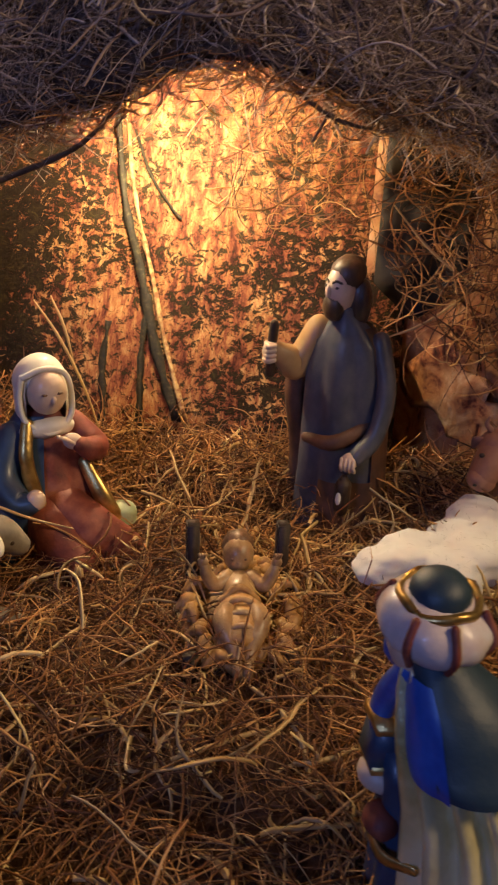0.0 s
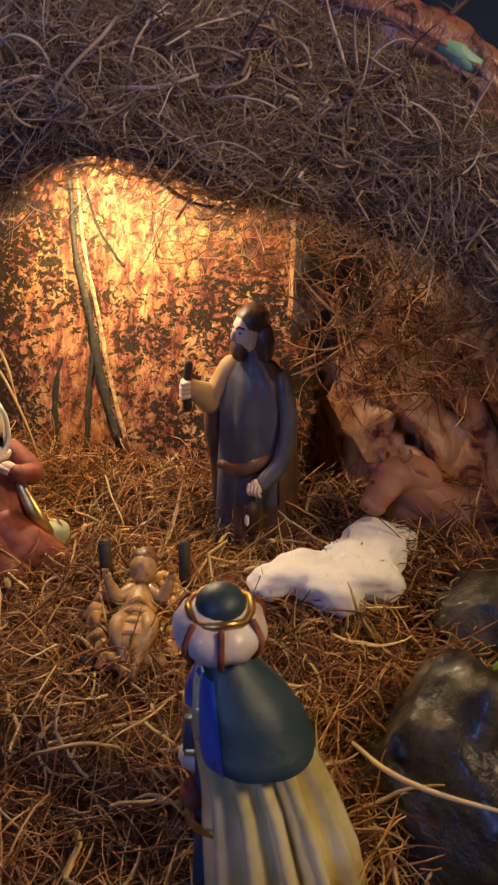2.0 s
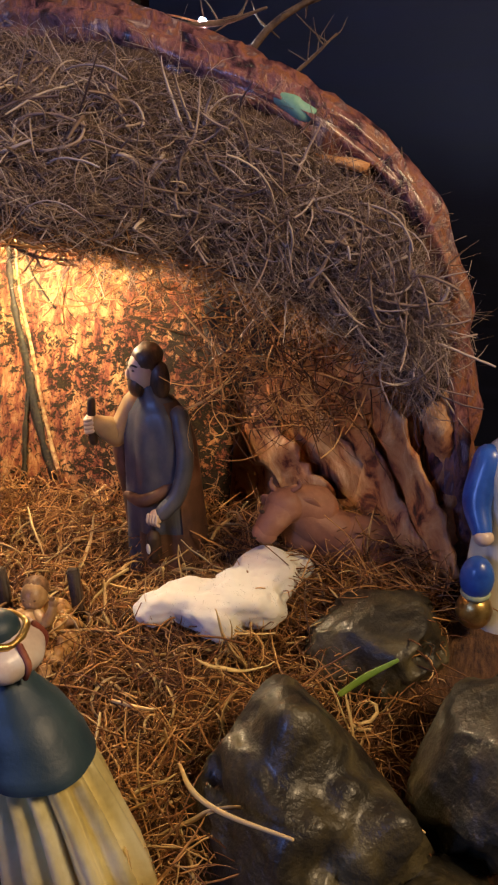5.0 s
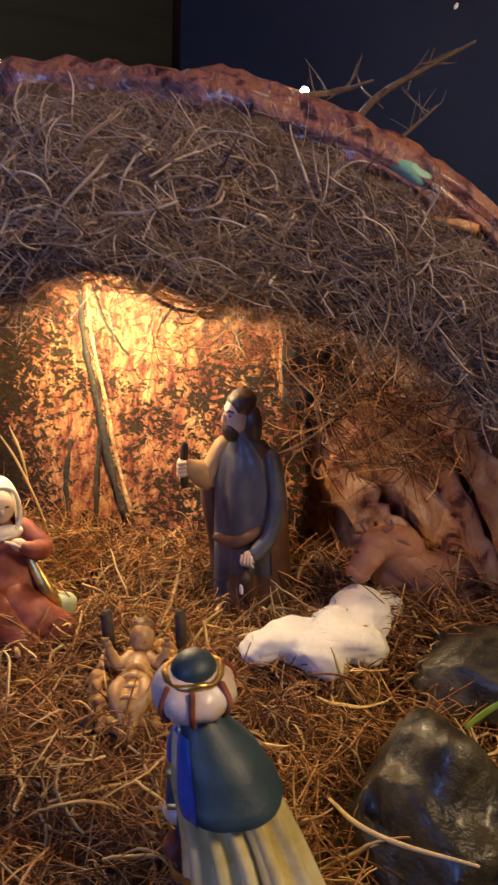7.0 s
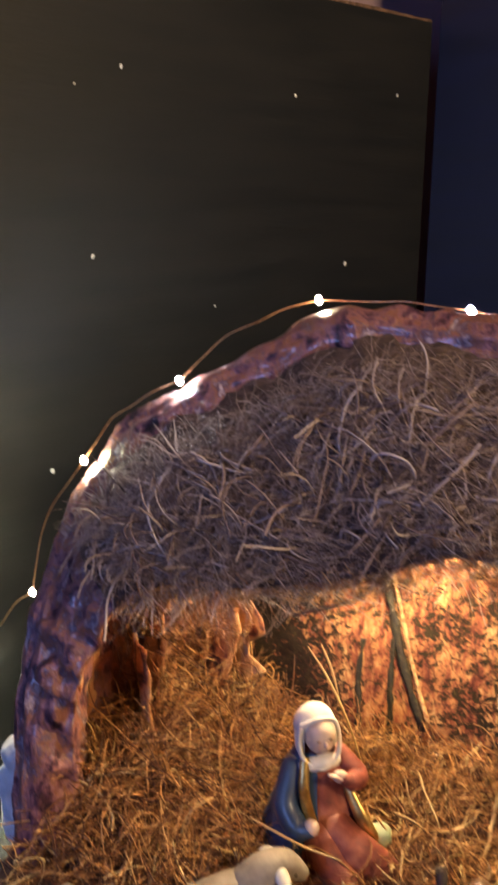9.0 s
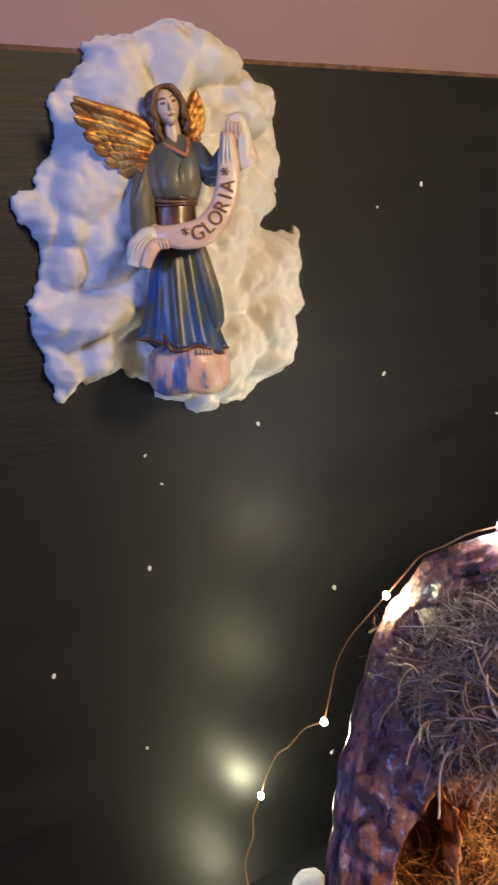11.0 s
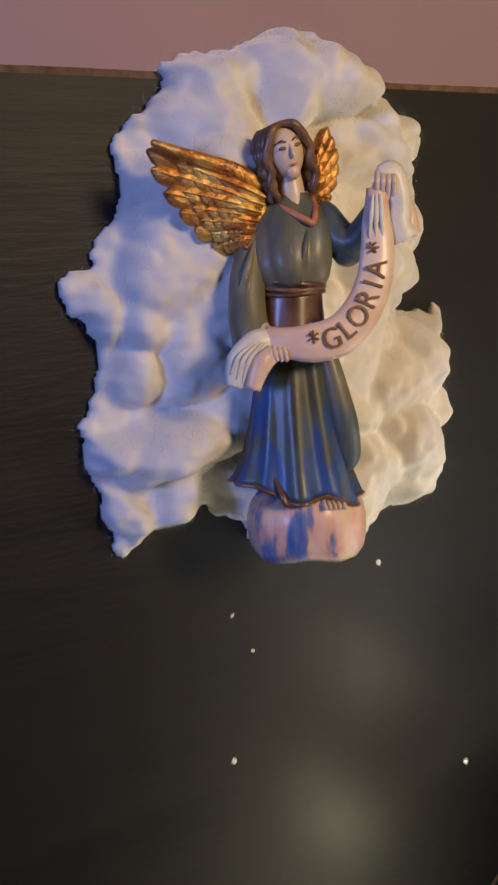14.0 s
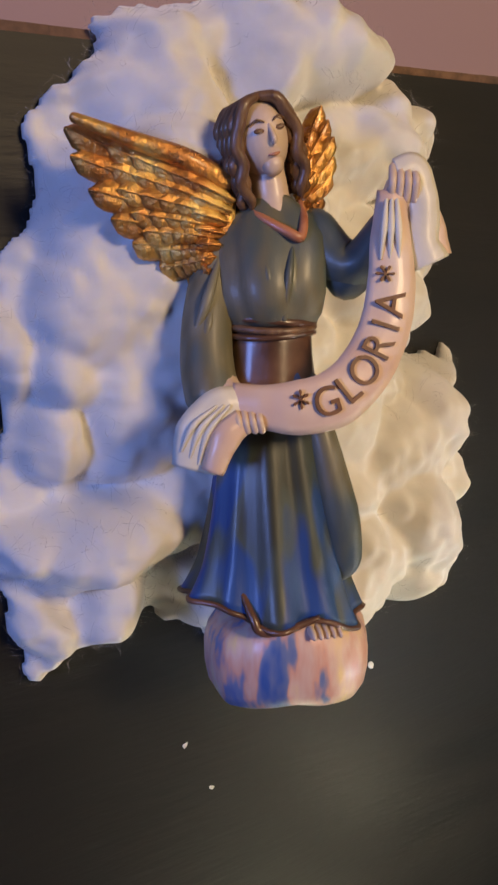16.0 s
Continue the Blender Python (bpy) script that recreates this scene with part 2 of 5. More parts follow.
CLOUD_PAINT = mat("painted_cloud_base", [(0.34, (0.05, 0.11, 0.36)), (0.44, (0.16, 0.20, 0.36)), (0.50, (0.62, 0.34, 0.26)), (0.58, (0.66, 0.46, 0.38)), (0.68, (0.74, 0.56, 0.28))], 50, 0.42, coat=0.25, bump=0.2, bump_scale=150, stretch=(1.6, 1.6, 0.5), detail=3)
SCROLL = mat("painted_scroll", [(0.3, (0.62, 0.40, 0.29)), (0.6, (0.74, 0.56, 0.44)), (0.8, (0.80, 0.74, 0.66))], 40, 0.42, coat=0.25, bump=0.1, detail=2)
LETTER = mat("painted_brown_letter", [(0.3, (0.12, 0.045, 0.02)), (0.7, (0.20, 0.08, 0.035))], 200, 0.5)
GOLD_ROBE = mat("gold_lame_robe", [(0.34, (0.60, 0.48, 0.18)), (0.5, (0.84, 0.74, 0.38)), (0.66, (0.95, 0.88, 0.58))], 26, 0.32, metal=0.4, bump=0.5, bump_scale=22, coat=0.4, bump_size=0.008)
CAPE = mat("painted_dark_teal_cape", [(0.3, (0.014, 0.034, 0.055)), (0.7, (0.035, 0.065, 0.085))], 40, 0.5, bump=0.3, bump_scale=180, detail=6)
ROYAL = mat("royal_blue_paint_and_sheen", [(0.3, (0.012, 0.05, 0.28)), (0.7, (0.04, 0.14, 0.55))], 60, 0.35, bump=0.1, coat=0.4)
TURBAN = mat("painted_white_turban", [(0.3, (0.50, 0.38, 0.34)), (0.55, (0.66, 0.54, 0.48)), (0.75, (0.72, 0.68, 0.66))], 60, 0.45, bump=0.15, coat=0.3)
HIDE = mat("painted_ox_hide", [(0.3, (0.20, 0.085, 0.055)), (0.55, (0.30, 0.135, 0.085)), (0.75, (0.44, 0.24, 0.15))], 40, 0.62, bump=0.3, bump_scale=180, detail=6)
FLEECE = mat("painted_grey_fleece", [(0.3, (0.13, 0.11, 0.09)), (0.7, (0.34, 0.29, 0.23))], 50, 0.6, bump=0.3, bump_scale=200)
CRIB = mat("dark_crib_wood", [(0.3, (0.018, 0.010, 0.006)), (0.7, (0.06, 0.032, 0.018))], 120, 0.6, bump=0.4)
CRIB_STRAW = mat("painted_crib_straw", [(0.3, (0.26, 0.12, 0.04)), (0.6, (0.50, 0.28, 0.09)), (0.8, (0.62, 0.42, 0.18))], 160, 0.5, bump=0.4, bump_scale=300)
WIRE = mat("copper_wire", [(0.3, (0.45, 0.22, 0.10)), (0.7, (0.66, 0.38, 0.20))], 300, 0.35, metal=0.9)
RUST = mat("painted_rust_collar", [(0.3, (0.34, 0.11, 0.05)), (0.7, (0.52, 0.22, 0.11))], 120, 0.4, coat=0.3, bump=0.1)
LED = glow("led_drop", (1.0, 0.93, 0.62), 560.0)
LED_COOL = glow("led_drop_cool", (0.80, 0.90, 1.0), 640.0)
BULB = glow("bulb_glass", (1.0, 0.62, 0.22), 40.0)
MINT = mat("mint_paint", [(0.3, (0.14, 0.36, 0.26)), (0.7, (0.28, 0.52, 0.40))], 120, 0.5)
GRASS = mat("green_plastic_blade", [(0.3, (0.14, 0.26, 0.03)), (0.7, (0.26, 0.40, 0.07))], 120, 0.45)
PAPER = mat("white_card", [(0.3, (0.62, 0.66, 0.74)), (0.7, (0.72, 0.75, 0.80))], 40, 0.6)


# ---- building helpers ----
def mesh_object(name, bm, mats, parent=None, label="", smooth=True):
    me = bpy.data.meshes.new(name)
    bm.normal_update()
    bm.to_mesh(me)
    bm.free()
    for m in mats if isinstance(mats, (list, tuple)) else [mats]:
        me.materials.append(m)
    if smooth:
        me.polygons.foreach_set("use_smooth", [True] * len(me.polygons))
    ob = new(name, me)
    if parent:
        ob.parent = parent
    if label:
        ob["label"] = label
    return ob


def part(name, bm, material, parent, label="", smooth=True):
    return mesh_object(name, bm, material, parent, label, smooth)


def ring(bm, centre, rx, ry, n=28, folds=0.0, k=7, phase=0.0, tilt=None, a0=0.0, a1=360.0):
    out = []
    closed = a1 - a0 >= 360
    for i in range(n):
        a = radians(a0 + (a1 - a0) * i / (n if closed else n - 1))
        f = 1 + folds * (2 * abs(math.sin(k * a / 2 + phase)) - 1.27) + 0.45 * folds * math.cos(3 * a + 2 * phase)
        p = Vector((rx * f * math.cos(a), ry * f * math.sin(a), 0))
        if tilt:
            p = tilt @ p
        out.append(bm.verts.new(Vector(centre) + p))
    return out


def skin_rings(bm, rings, mi, closed=True, caps=True):
    for a, b in zip(rings, rings[1:]):
        n = len(a)
        for i in range(n if closed else n - 1):
            j = (i + 1) % n
            bm.faces.new((a[i], a[j], b[j], b[i])).material_index = mi
    if caps and closed:
        bm.faces.new(rings[0][::-1]).material_index = mi
        bm.faces.new(rings[-1]).material_index = mi


def loft(bm, levels, mi, n=32, folds=0.0, k=7, fade=True, a0=0.0, a1=360.0, phase=0.0):
    """levels: (x, y, z, rx, ry) from the bottom up; the folds fade towards the top."""
    fine = []
    for (a, b) in zip(levels, levels[1:]):
        for s in (0, 0.5):
            fine.append([u + (v - u) * s for u, v in zip(a, b)])
    fine.append(list(levels[-1]))
    rings = []
    for i, (x, y, z, rx, ry) in enumerate(fine):
        f = folds * (1 - i / len(fine)) if fade else folds
        rings.append(ring(bm, (x, y, z), rx, ry, n, f, k, phase + 0.10 * i, None, a0, a1))
    skin_rings(bm, rings, mi, a1 - a0 >= 360)


def blob(bm, c, r, mi, rot=(0, 0, 0), rough=0.0, freq=60.0, seg=16, rows=10, seed=0.0):
    m = pose(*c, *rot)
    rings = []
    for j in range(1, rows):
        v = math.pi * j / rows
        line = []
        for i in range(seg):
            u = 2 * math.pi * i / seg
            p = Vector((math.sin(v) * math.cos(u), math.sin(v) * math.sin(u), -math.cos(v)))
            q = Vector((p.x * r[0], p.y * r[1], p.z * r[2]))
            if rough:
                q *= 1 + rough * noise.noise((q + Vector(c)) * freq + Vector((seed, seed, seed)))
            line.append(bm.verts.new(m @ q))
        rings.append(line)
    skin_rings(bm, rings, mi, True, False)
    for line, s in ((rings[0], -1), (rings[-1], 1)):
        tip = bm.verts.new(m @ Vector((0, 0, s * r[2])))
        for i in range(seg):
            f = (line[i], tip, line[(i + 1) % seg]) if s < 0 else (line[i], line[(i + 1) % seg], tip)
            bm.faces.new(f).material_index = mi


def smooth_path(pts, n):
    """n points on a smooth curve through pts."""
    P = [Vector(p) for p in pts]
    P = [2 * P[0] - P[1]] + P + [2 * P[-1] - P[-2]]
    out, m = [], len(P) - 3
    for i in range(n):
        t = i * m / (n - 1)
        j = min(int(t), m - 1)
        t -= j
        a, b, c, d = P[j:j + 4]
        out.append(0.5 * (2 * b + (c - a) * t + (2 * a - 5 * b + 4 * c - d) * t * t + (3 * b - a - 3 * c + d) * t ** 3))
    return out


def tube(bm, pts, radii, mi, n=10, steps=16, flat=1.0, smooth_it=True):
    path = smooth_path(pts, steps) if smooth_it else [Vector(p) for p in pts]
    steps = len(path)
    rings = []
    side = None
    for i, p in enumerate(path):
        d = (path[min(i + 1, steps - 1)] - path[max(i - 1, 0)]).normalized()
        if side is None:
            side = d.cross(Vector((0.3, 1, 0.2))).normalized()
        side = (side - d * side.dot(d)).normalized()
        up = d.cross(side)
        f = i / (steps - 1) * (len(radii) - 1)
        j = min(int(f), len(radii) - 2) if len(radii) > 1 else 0
        r = radii[0] if len(radii) == 1 else radii[j] + (radii[j + 1] - radii[j]) * (f - j)
        rings.append([bm.verts.new(p + side * (r * math.cos(2 * math.pi * k / n)) + up * (r * flat * math.sin(2 * math.pi * k / n))) for k in range(n)])
    for end, q, inward in ((0, path[0], path[1]), (-1, path[-1], path[-2])):
        r = radii[end]
        d = (q - inward).normalized()
        for off, shrink in ((0.45, 0.86), (0.75, 0.55), (0.88, 0.2)):
            line = [bm.verts.new(q + (v.co - q) * shrink + d * (r * off * min(1.0, flat + 0.3))) for v in (rings[0] if end == 0 else rings[-1])] if off == 0.45 else [bm.verts.new(q + (v.co - q) * shrink + d * (r * off * min(1.0, flat + 0.3))) for v in base]
            if off == 0.45:
                base = rings[0] if end == 0 else rings[-1]
                extra = []
            extra.append(line)
        rings = extra[::-1] + rings if end == 0 else rings + extra
    skin_rings(bm, rings, mi)


def box(bm, m, size, mi=0):
    v = [bm.verts.new(m @ Vector((x * size[0] / 2, y * size[1] / 2, z * size[2] / 2))) for x in (-1, 1) for y in (-1, 1) for z in (-1, 1)]
    for f in ((0, 1, 3, 2), (4, 6, 7, 5), (0, 4, 5, 1), (2, 3, 7, 6), (0, 2, 6, 4), (1, 5, 7, 3)):
        bm.faces.new([v[i] for i in f]).material_index = mi


def fibres(name, roots, heading, length, radius, curl, material, label, steps=8, sides=3, flat=1.0, seed=1, parent=None):
    """Many thin curved stalks in one mesh. roots, heading: (n, 3); length, radius: (n,)."""
    rng = np.random.default_rng(seed)
    n = len(roots)
    d = heading / np.linalg.norm(heading, axis=1)[:, None]
    axis = rng.normal(size=(n, 3))
    turn = rng.normal(size=(n, 1)) * curl
    pts = np.zeros((n, steps, 3))
    pts[:, 0] = roots
    for i in range(1, steps):
        d = d + np.cross(axis, d) * turn / steps + rng.normal(size=(n, 3)) * curl * 0.16 / steps ** 0.5
        d /= np.linalg.norm(d, axis=1)[:, None]
        pts[:, i] = pts[:, i - 1] + d * (length / (steps - 1))[:, None]
    pts -= (pts.mean(1) - roots)[:, None, :]
    tan = np.gradient(pts, axis=1)
    tan /= np.linalg.norm(tan, axis=2)[..., None]
    ref = rng.normal(size=(n, 1, 3)) + np.zeros_like(tan)
    a = np.cross(tan, ref)
    a /= np.linalg.norm(a, axis=2)[..., None] + 1e-9
    b = np.cross(tan, a)
    taper = 1 - 0.75 * np.abs(np.linspace(-0.6, 1, steps)) ** 3
    r = radius[:, None] * taper[None, :]
    ang = np.arange(sides) * 2 * np.pi / sides
    ver = pts[:, :, None, :] + r[:, :, None, None] * (np.cos(ang)[None, None, :, None] * a[:, :, None, :] + flat * np.sin(ang)[None, None, :, None] * b[:, :, None, :])
    ver = ver.reshape(-1, 3)
    base = (np.arange(n) * steps * sides)[:, None, None] + (np.arange(steps - 1) * sides)[None, :, None]
    k = np.arange(sides)[None, None, :]
    k2 = (k + 1) % sides
    quads = np.stack([base + k, base + k2, base + sides + k2, base + sides + k], -1).reshape(-1, 4)
    me = bpy.data.meshes.new(name)
    me.vertices.add(len(ver))
    me.vertices.foreach_set("co", ver.astype(np.float32).ravel())
    me.loops.add(quads.size)
    me.loops.foreach_set("vertex_index", quads.astype(np.int32).ravel())
    me.polygons.add(len(quads))
    me.polygons.foreach_set("loop_start", np.arange(0, quads.size, 4, dtype=np.int32))
    me.polygons.foreach_set("use_smooth", [True] * len(quads))
    me.update(calc_edges=True)
    me.materials.append(material)
    ob = new(name, me)
    if parent:
        ob.parent = parent
    return tagged(ob, label, "", "", "stuff")


def resample(pts, n):
    """n points evenly spread along a polyline."""
    P = np.array(pts, float)
    s = np.concatenate([[0], np.cumsum(np.linalg.norm(np.diff(P, axis=0), axis=1))])
    t = np.linspace(0, s[-1], n)
    return np.stack([np.interp(t, s, P[:, i]) for i in range(3)], 1)


def sheet(bm, grid, mi=0, thick=0.004, rough=0.0, freq=40.0, seed=0.0):
    """A sheet with thickness over a grid of points (rows of equal length), crumpled by noise along its normals."""
    G = np.array(grid, float)
    du, dv = np.gradient(G, axis=0), np.gradient(G, axis=1)
    N = np.cross(du, dv)
    N /= np.linalg.norm(N, axis=2)[..., None] + 1e-12
    R, C = G.shape[:2]
    top, low = [], []
    for i in range(R):
        for j in range(C):
            p, q = Vector(G[i, j]), Vector(N[i, j])
            h = rough * (noise.noise(p * freq + Vector((seed, 0, 0))) + 0.5 * noise.noise(p * freq * 2.7 + Vector((0, seed, 0)))) if rough else 0
            top.append(bm.verts.new(p + q * h))
            low.append(bm.verts.new(p + q * (h - thick)))
    at = lambda i, j: i * C + j
    for i in range(R - 1):
        for j in range(C - 1):
            bm.faces.new((top[at(i, j)], top[at(i + 1, j)], top[at(i + 1, j + 1)], top[at(i, j + 1)])).material_index = mi
            bm.faces.new((low[at(i, j)], low[at(i, j + 1)], low[at(i + 1, j + 1)], low[at(i + 1, j)])).material_index = mi
    edge = [at(0, j) for j in range(C)] + [at(i, C - 1) for i in range(1, R)] + [at(R - 1, j) for j in range(C - 2, -1, -1)] + [at(i, 0) for i in range(R - 2, 0, -1)]
    for a, b in zip(edge, edge[1:] + edge[:1]):
        bm.faces.new((top[a], top[b], low[b], low[a])).material_index = mi


# ---- the room and the boards ----
def setting(name, bm, material, label, smooth=False):
    return tagged(mesh_object(name, bm, material, None, "", smooth), label, "", "", "structure")


bm = bmesh.new()
box(bm, pose(0, 0, -0.09), (2.6, 2.6, 0.06))
setting("table_top", bm, BOARD, "dark painted table under the crib scene")
for nm, place, size in (("floor", (0, 0, -0.84), (6, 6, 0.05)), ("ceiling", (0, 0, 1.9), (6, 6, 0.05)), ("wall_south", (0, -3.02, 0.5), (6, 0.05, 2.8)),
                        ("wall_east", (3.02, 0, 0.5), (0.05, 6, 2.8))):
    bm = bmesh.new()
    box(bm, pose(*place), size)
    setting(nm, bm, PLASTER, "pale pinkish plaster of the room")

# the left board overhangs a little; X runs along it, Y away from the viewer, Z up
BOARD_AT = Matrix(((0.38075, -0.92142, 0.07758, -0.27537), (0.92468, 0.37941, -0.03195, 0.62115), (0, 0.08390, 0.99647, 0), (0, 0, 0, 1)))
bm = bmesh.new()
box(bm, pose(-0.75, 0.009, 0.31), (1.5, 0.018, 0.742))
left_board = setting("backdrop_board_west", bm, BOARD, "black painted board with brush streaks")
left_board.matrix_world = BOARD_AT
bm = bmesh.new()
xs = np.linspace(-1.5, 0.0, 90)
for i in range(89):
    hgt = 0.0035 + 0.0012 * noise.noise(Vector((xs[i] * 12, 0, 0)))
    box(bm, pose((xs[i] + xs[i + 1]) / 2, 0.009, 0.681 + hgt / 2), (xs[1] - xs[0], 0.017 + 0.001 * noise.noise(Vector((xs[i] * 25, 3, 0))), hgt))
ob = setting("board_edge_trim", bm, RAW_WOOD, "rough unpainted top edge of the board")
ob.matrix_world = BOARD_AT
back = pose(-0.27, 0.625, 0, 0, 0, math.degrees(math.atan2(-0.381, 0.925)))
bm = bmesh.new()
box(bm, pose(0.85, 0.012, 0.6), (1.7, 0.018, 1.32))
for v in bm.verts:
    if v.co.x < 0.1:
        v.co.x = 0.085 * max(v.co.z, 0.0)
setting("backdrop_board_north", bm, BOARD_BLUE, "midnight blue painted board").matrix_world = back
bm = bmesh.new()
box(bm, pose(-1.0, 0.15, 0.5), (3.2, 0.03, 2.8))
setting("wall_west", bm, PLASTER, "pale pinkish plaster wall behind the board").matrix_world = BOARD_AT
bm = bmesh.new()
box(bm, pose(1.6, 0.3, 0.5), (4.0, 0.03, 2.8))
setting("wall_north", bm, PLASTER, "pale plaster wall behind the board").matrix_world = back

# paint flecks as stars
FLECKS = [(-0.475, 0.591, 4), (-0.519, 0.426, 4), (-0.655, 0.402, 4), (-0.764, 0.299, 4), (-0.852, 0.231, 4), (-0.581, 0.228, 5), (-0.782, 0.135, 3),
          (-0.589, 0.048, 5), (-0.248, 0.581, 4), (-0.157, 0.394, 5), (-0.066, 0.592, 4), (-0.371, 0.364, 2.5), (-0.525, 0.573, 2), (-0.759, 0.394, 2.5), (-0.747, 0.368, 2.5)]
for i, (a, b, w) in enumerate(FLECKS):
    bm = bmesh.new()
    blob(bm, (0, 0, 0), (w * 0.00042, 0.0004, w * 0.00058), 0, (0, 40 * math.sin(i * 2.1), 0), 0.5, 900, 10, 6, i)
    ob = tagged(mesh_object("paint_fleck", bm, FLECK), "small white paint fleck on the black board", "paint fleck", "star flecks")
    ob.matrix_world = BOARD_AT @ pose(a, -0.0005, b)
bm = bmesh.new()
blob(bm, (0, 0, 0), (0.0022, 0.0004, 0.0030), 0, (0, 20, 0), 0.5, 900, 10, 6, 3)
ob = tagged(mesh_object("paint_fleck", bm, FLECK), "small white paint fleck on the blue board", "paint fleck", "star flecks")
ob.matrix_world = Matrix.Translation((0.122, 0.457, 0.463))

# pointed white card hanging before the blue board
bm = bmesh.new()
sheet(bm, [[(-0.0190 + s * (0.002 + 0.0105 * k / 8) + 0.002 * k / 8, -0.05 + 0.002 * s, 0.458 + 0.0058 * k) for s in (-1, 0, 1)] for k in range(17)], 0, 0.001, 0.001, 20)
sheet(bm, [[(-0.139 + 0.0085 * k, -0.05, 0.562 + 0.0012 * k + s * (0.0006 + 0.0012 * k)) for s in (-1, 0, 1)] for k in range(12)], 0, 0.001, 0.0008, 20)
tagged(mesh_object("star_tail", bm, PAPER), "two long pale card points of a hanging star", "star decoration")

# ---- ground ----
def lift(x, y):
    """Height of the straw floor."""
    h = 0.007 * noise.noise(Vector((x * 16, y * 16, 0))) + 0.004 * noise.noise(Vector((x * 40, y * 40, 5)))
    left = min(max((-0.19 - x) / 0.14, 0), 1) * min(max((y + 0.22) / 0.18, 0), 1)
    h += 0.062 * left * left * (3 - 2 * left)
    right = min(max((x - 0.06) / 0.10, 0), 1) * min(max((y + 0.10) / 0.10, 0), 1)
    h += 0.012 * right
    rear = min(max((y - 0.0) / 0.06, 0), 1)
    h += 0.014 * rear
    front = min(max((-0.20 - y) / 0.12, 0), 1)
    h -= 0.030 * front
    off = max(0, x - 0.10) * max(0, -0.06 - y)
    return h - 3.0 * off - 0.004


bm = bmesh.new()
gx, gy = np.linspace(-0.372, 0.36, 100), np.linspace(-0.46, 0.24, 90)
V = [[bm.verts.new((x, y, lift(x, y) - 0.004)) for x in gx] for y in gy]
for i in range(len(gy) - 1):
    for j in range(len(gx) - 1):
        bm.faces.new((V[i][j], V[i][j + 1], V[i + 1][j + 1], V[i + 1][j]))
setting("ground", bm, SOIL, "brown straw litter floor of the grotto", True)


def spread(n, x0, x1, y0, y1, seed, low=0.0, high=0.012):
    rng = np.random.default_rng(seed)
    p = np.stack([rng.uniform(x0, x1, n), rng.uniform(y0, y1, n), np.zeros(n)], 1)
    p[:, 2] = [lift(a, b) for a, b, _ in p]
    p[:, 2] += low + (high - low) * rng.random(n) ** 1.7
    return p, rng


def straw_floor(name, n, area, seed, r0, r1, l0, l1, curl, rise, material, label, high=0.012, steps=9, flat=1.0):
    p, rng = spread(n, *area, seed, 0.0, high)
    a = np.array([7.0 * noise.noise(Vector((q[0] * 22, q[1] * 22, seed))) for q in p]) + rng.normal(0, 0.75, n)
    d = np.stack([np.cos(a), np.sin(a), rng.normal(0, rise, n)], 1)
    return fibres(name, p, d, rng.uniform(l0, l1, n), rng.uniform(r0, r1, n), curl, material, label, steps, 3, flat, seed)


AREA = (-0.352, 0.20, -0.36, 0.075)
straw_floor("straw_bed", 12000, AREA, 11, 0.00014, 0.00045, 0.02, 0.06, 2.4, 0.22, STRAW, "tangled golden brown straw covering the grotto floor")
straw_floor("straw_bed", 2200, AREA, 12, 0.0004, 0.0008, 0.03, 0.08, 1.8, 0.28, STRAW, "coarser golden brown straw stalks over the floor", 0.016)
straw_floor("straw_tuft", 1300, (-0.35, -0.20, -0.16, 0.05), 13, 0.0003, 0.0007, 0.03, 0.08, 1.2, 0.7, STRAW, "upright straw heaped at the grotto wall", 0.03)
straw_floor("straw_tuft", 1000, (-0.24, 0.02, 0.02, 0.07), 14, 0.00025, 0.0006, 0.03, 0.08, 1.4, 0.45, STRAW, "loose straw piled below the woodland print", 0.02)
straw_floor("straw_tuft", 1100, (0.05, 0.20, -0.035, 0.06), 15, 0.00025, 0.0006, 0.03, 0.075, 1.0, 0.5, STRAW, "loose straw round the ox", 0.025)
straw_floor("dry_blade", 900, (-0.35, 0.18, -0.30, 0.06), 16, 0.0006, 0.0018, 0.02, 0.07, 2.2, 0.35, LEAF, "broad pale dry grass blades among the straw", 0.017, 12, 0.18)

# ---- the grotto ----
RIM_LINE = [(-0.360, -0.13, -0.05), (-0.364, -0.115, 0.05), (-0.369, -0.08, 0.14), (-0.373, -0.015, 0.213), (-0.369, 0.026, 0.250), (-0.338, 0.026, 0.286), (-0.288, 0.026, 0.311), (-0.22, 0.045, 0.343),
            (-0.167, 0.05, 0.363), (-0.09, 0.05, 0.358), (-0.03, 0.035, 0.354), (0.012, 0.03, 0.343), (0.054, 0.025, 0.325), (0.097, 0.02, 0.303), (0.126, 0.025, 0.286),
            (0.150, 0.03, 0.266), (0.166, 0.03, 0.242), (0.180, 0.03, 0.210), (0.190, 0.032, 0.165), (0.197, 0.035, 0.10), (0.205, 0.04, -0.02)]
LIP_LINE = [(-0.335, -0.11, -0.02), (-0.330, -0.11, 0.10), (-0.305, -0.10, 0.17), (-0.27, -0.09, 0.208), (-0.22, -0.09, 0.215), (-0.16, -0.09, 0.227), (-0.115, -0.09, 0.238),
            (-0.07, -0.09, 0.255), (-0.03, -0.085, 0.250), (0.0, -0.075, 0.240), (0.041, -0.035, 0.228), (0.079, -0.02, 0.213), (0.111, -0.005, 0.198), (0.137, 0.005, 0.178), (0.164, 0.015, 0.152), (0.182, 0.025, 0.11), (0.190, 0.03, 0.05), (0.198, 0.035, -0.01)]
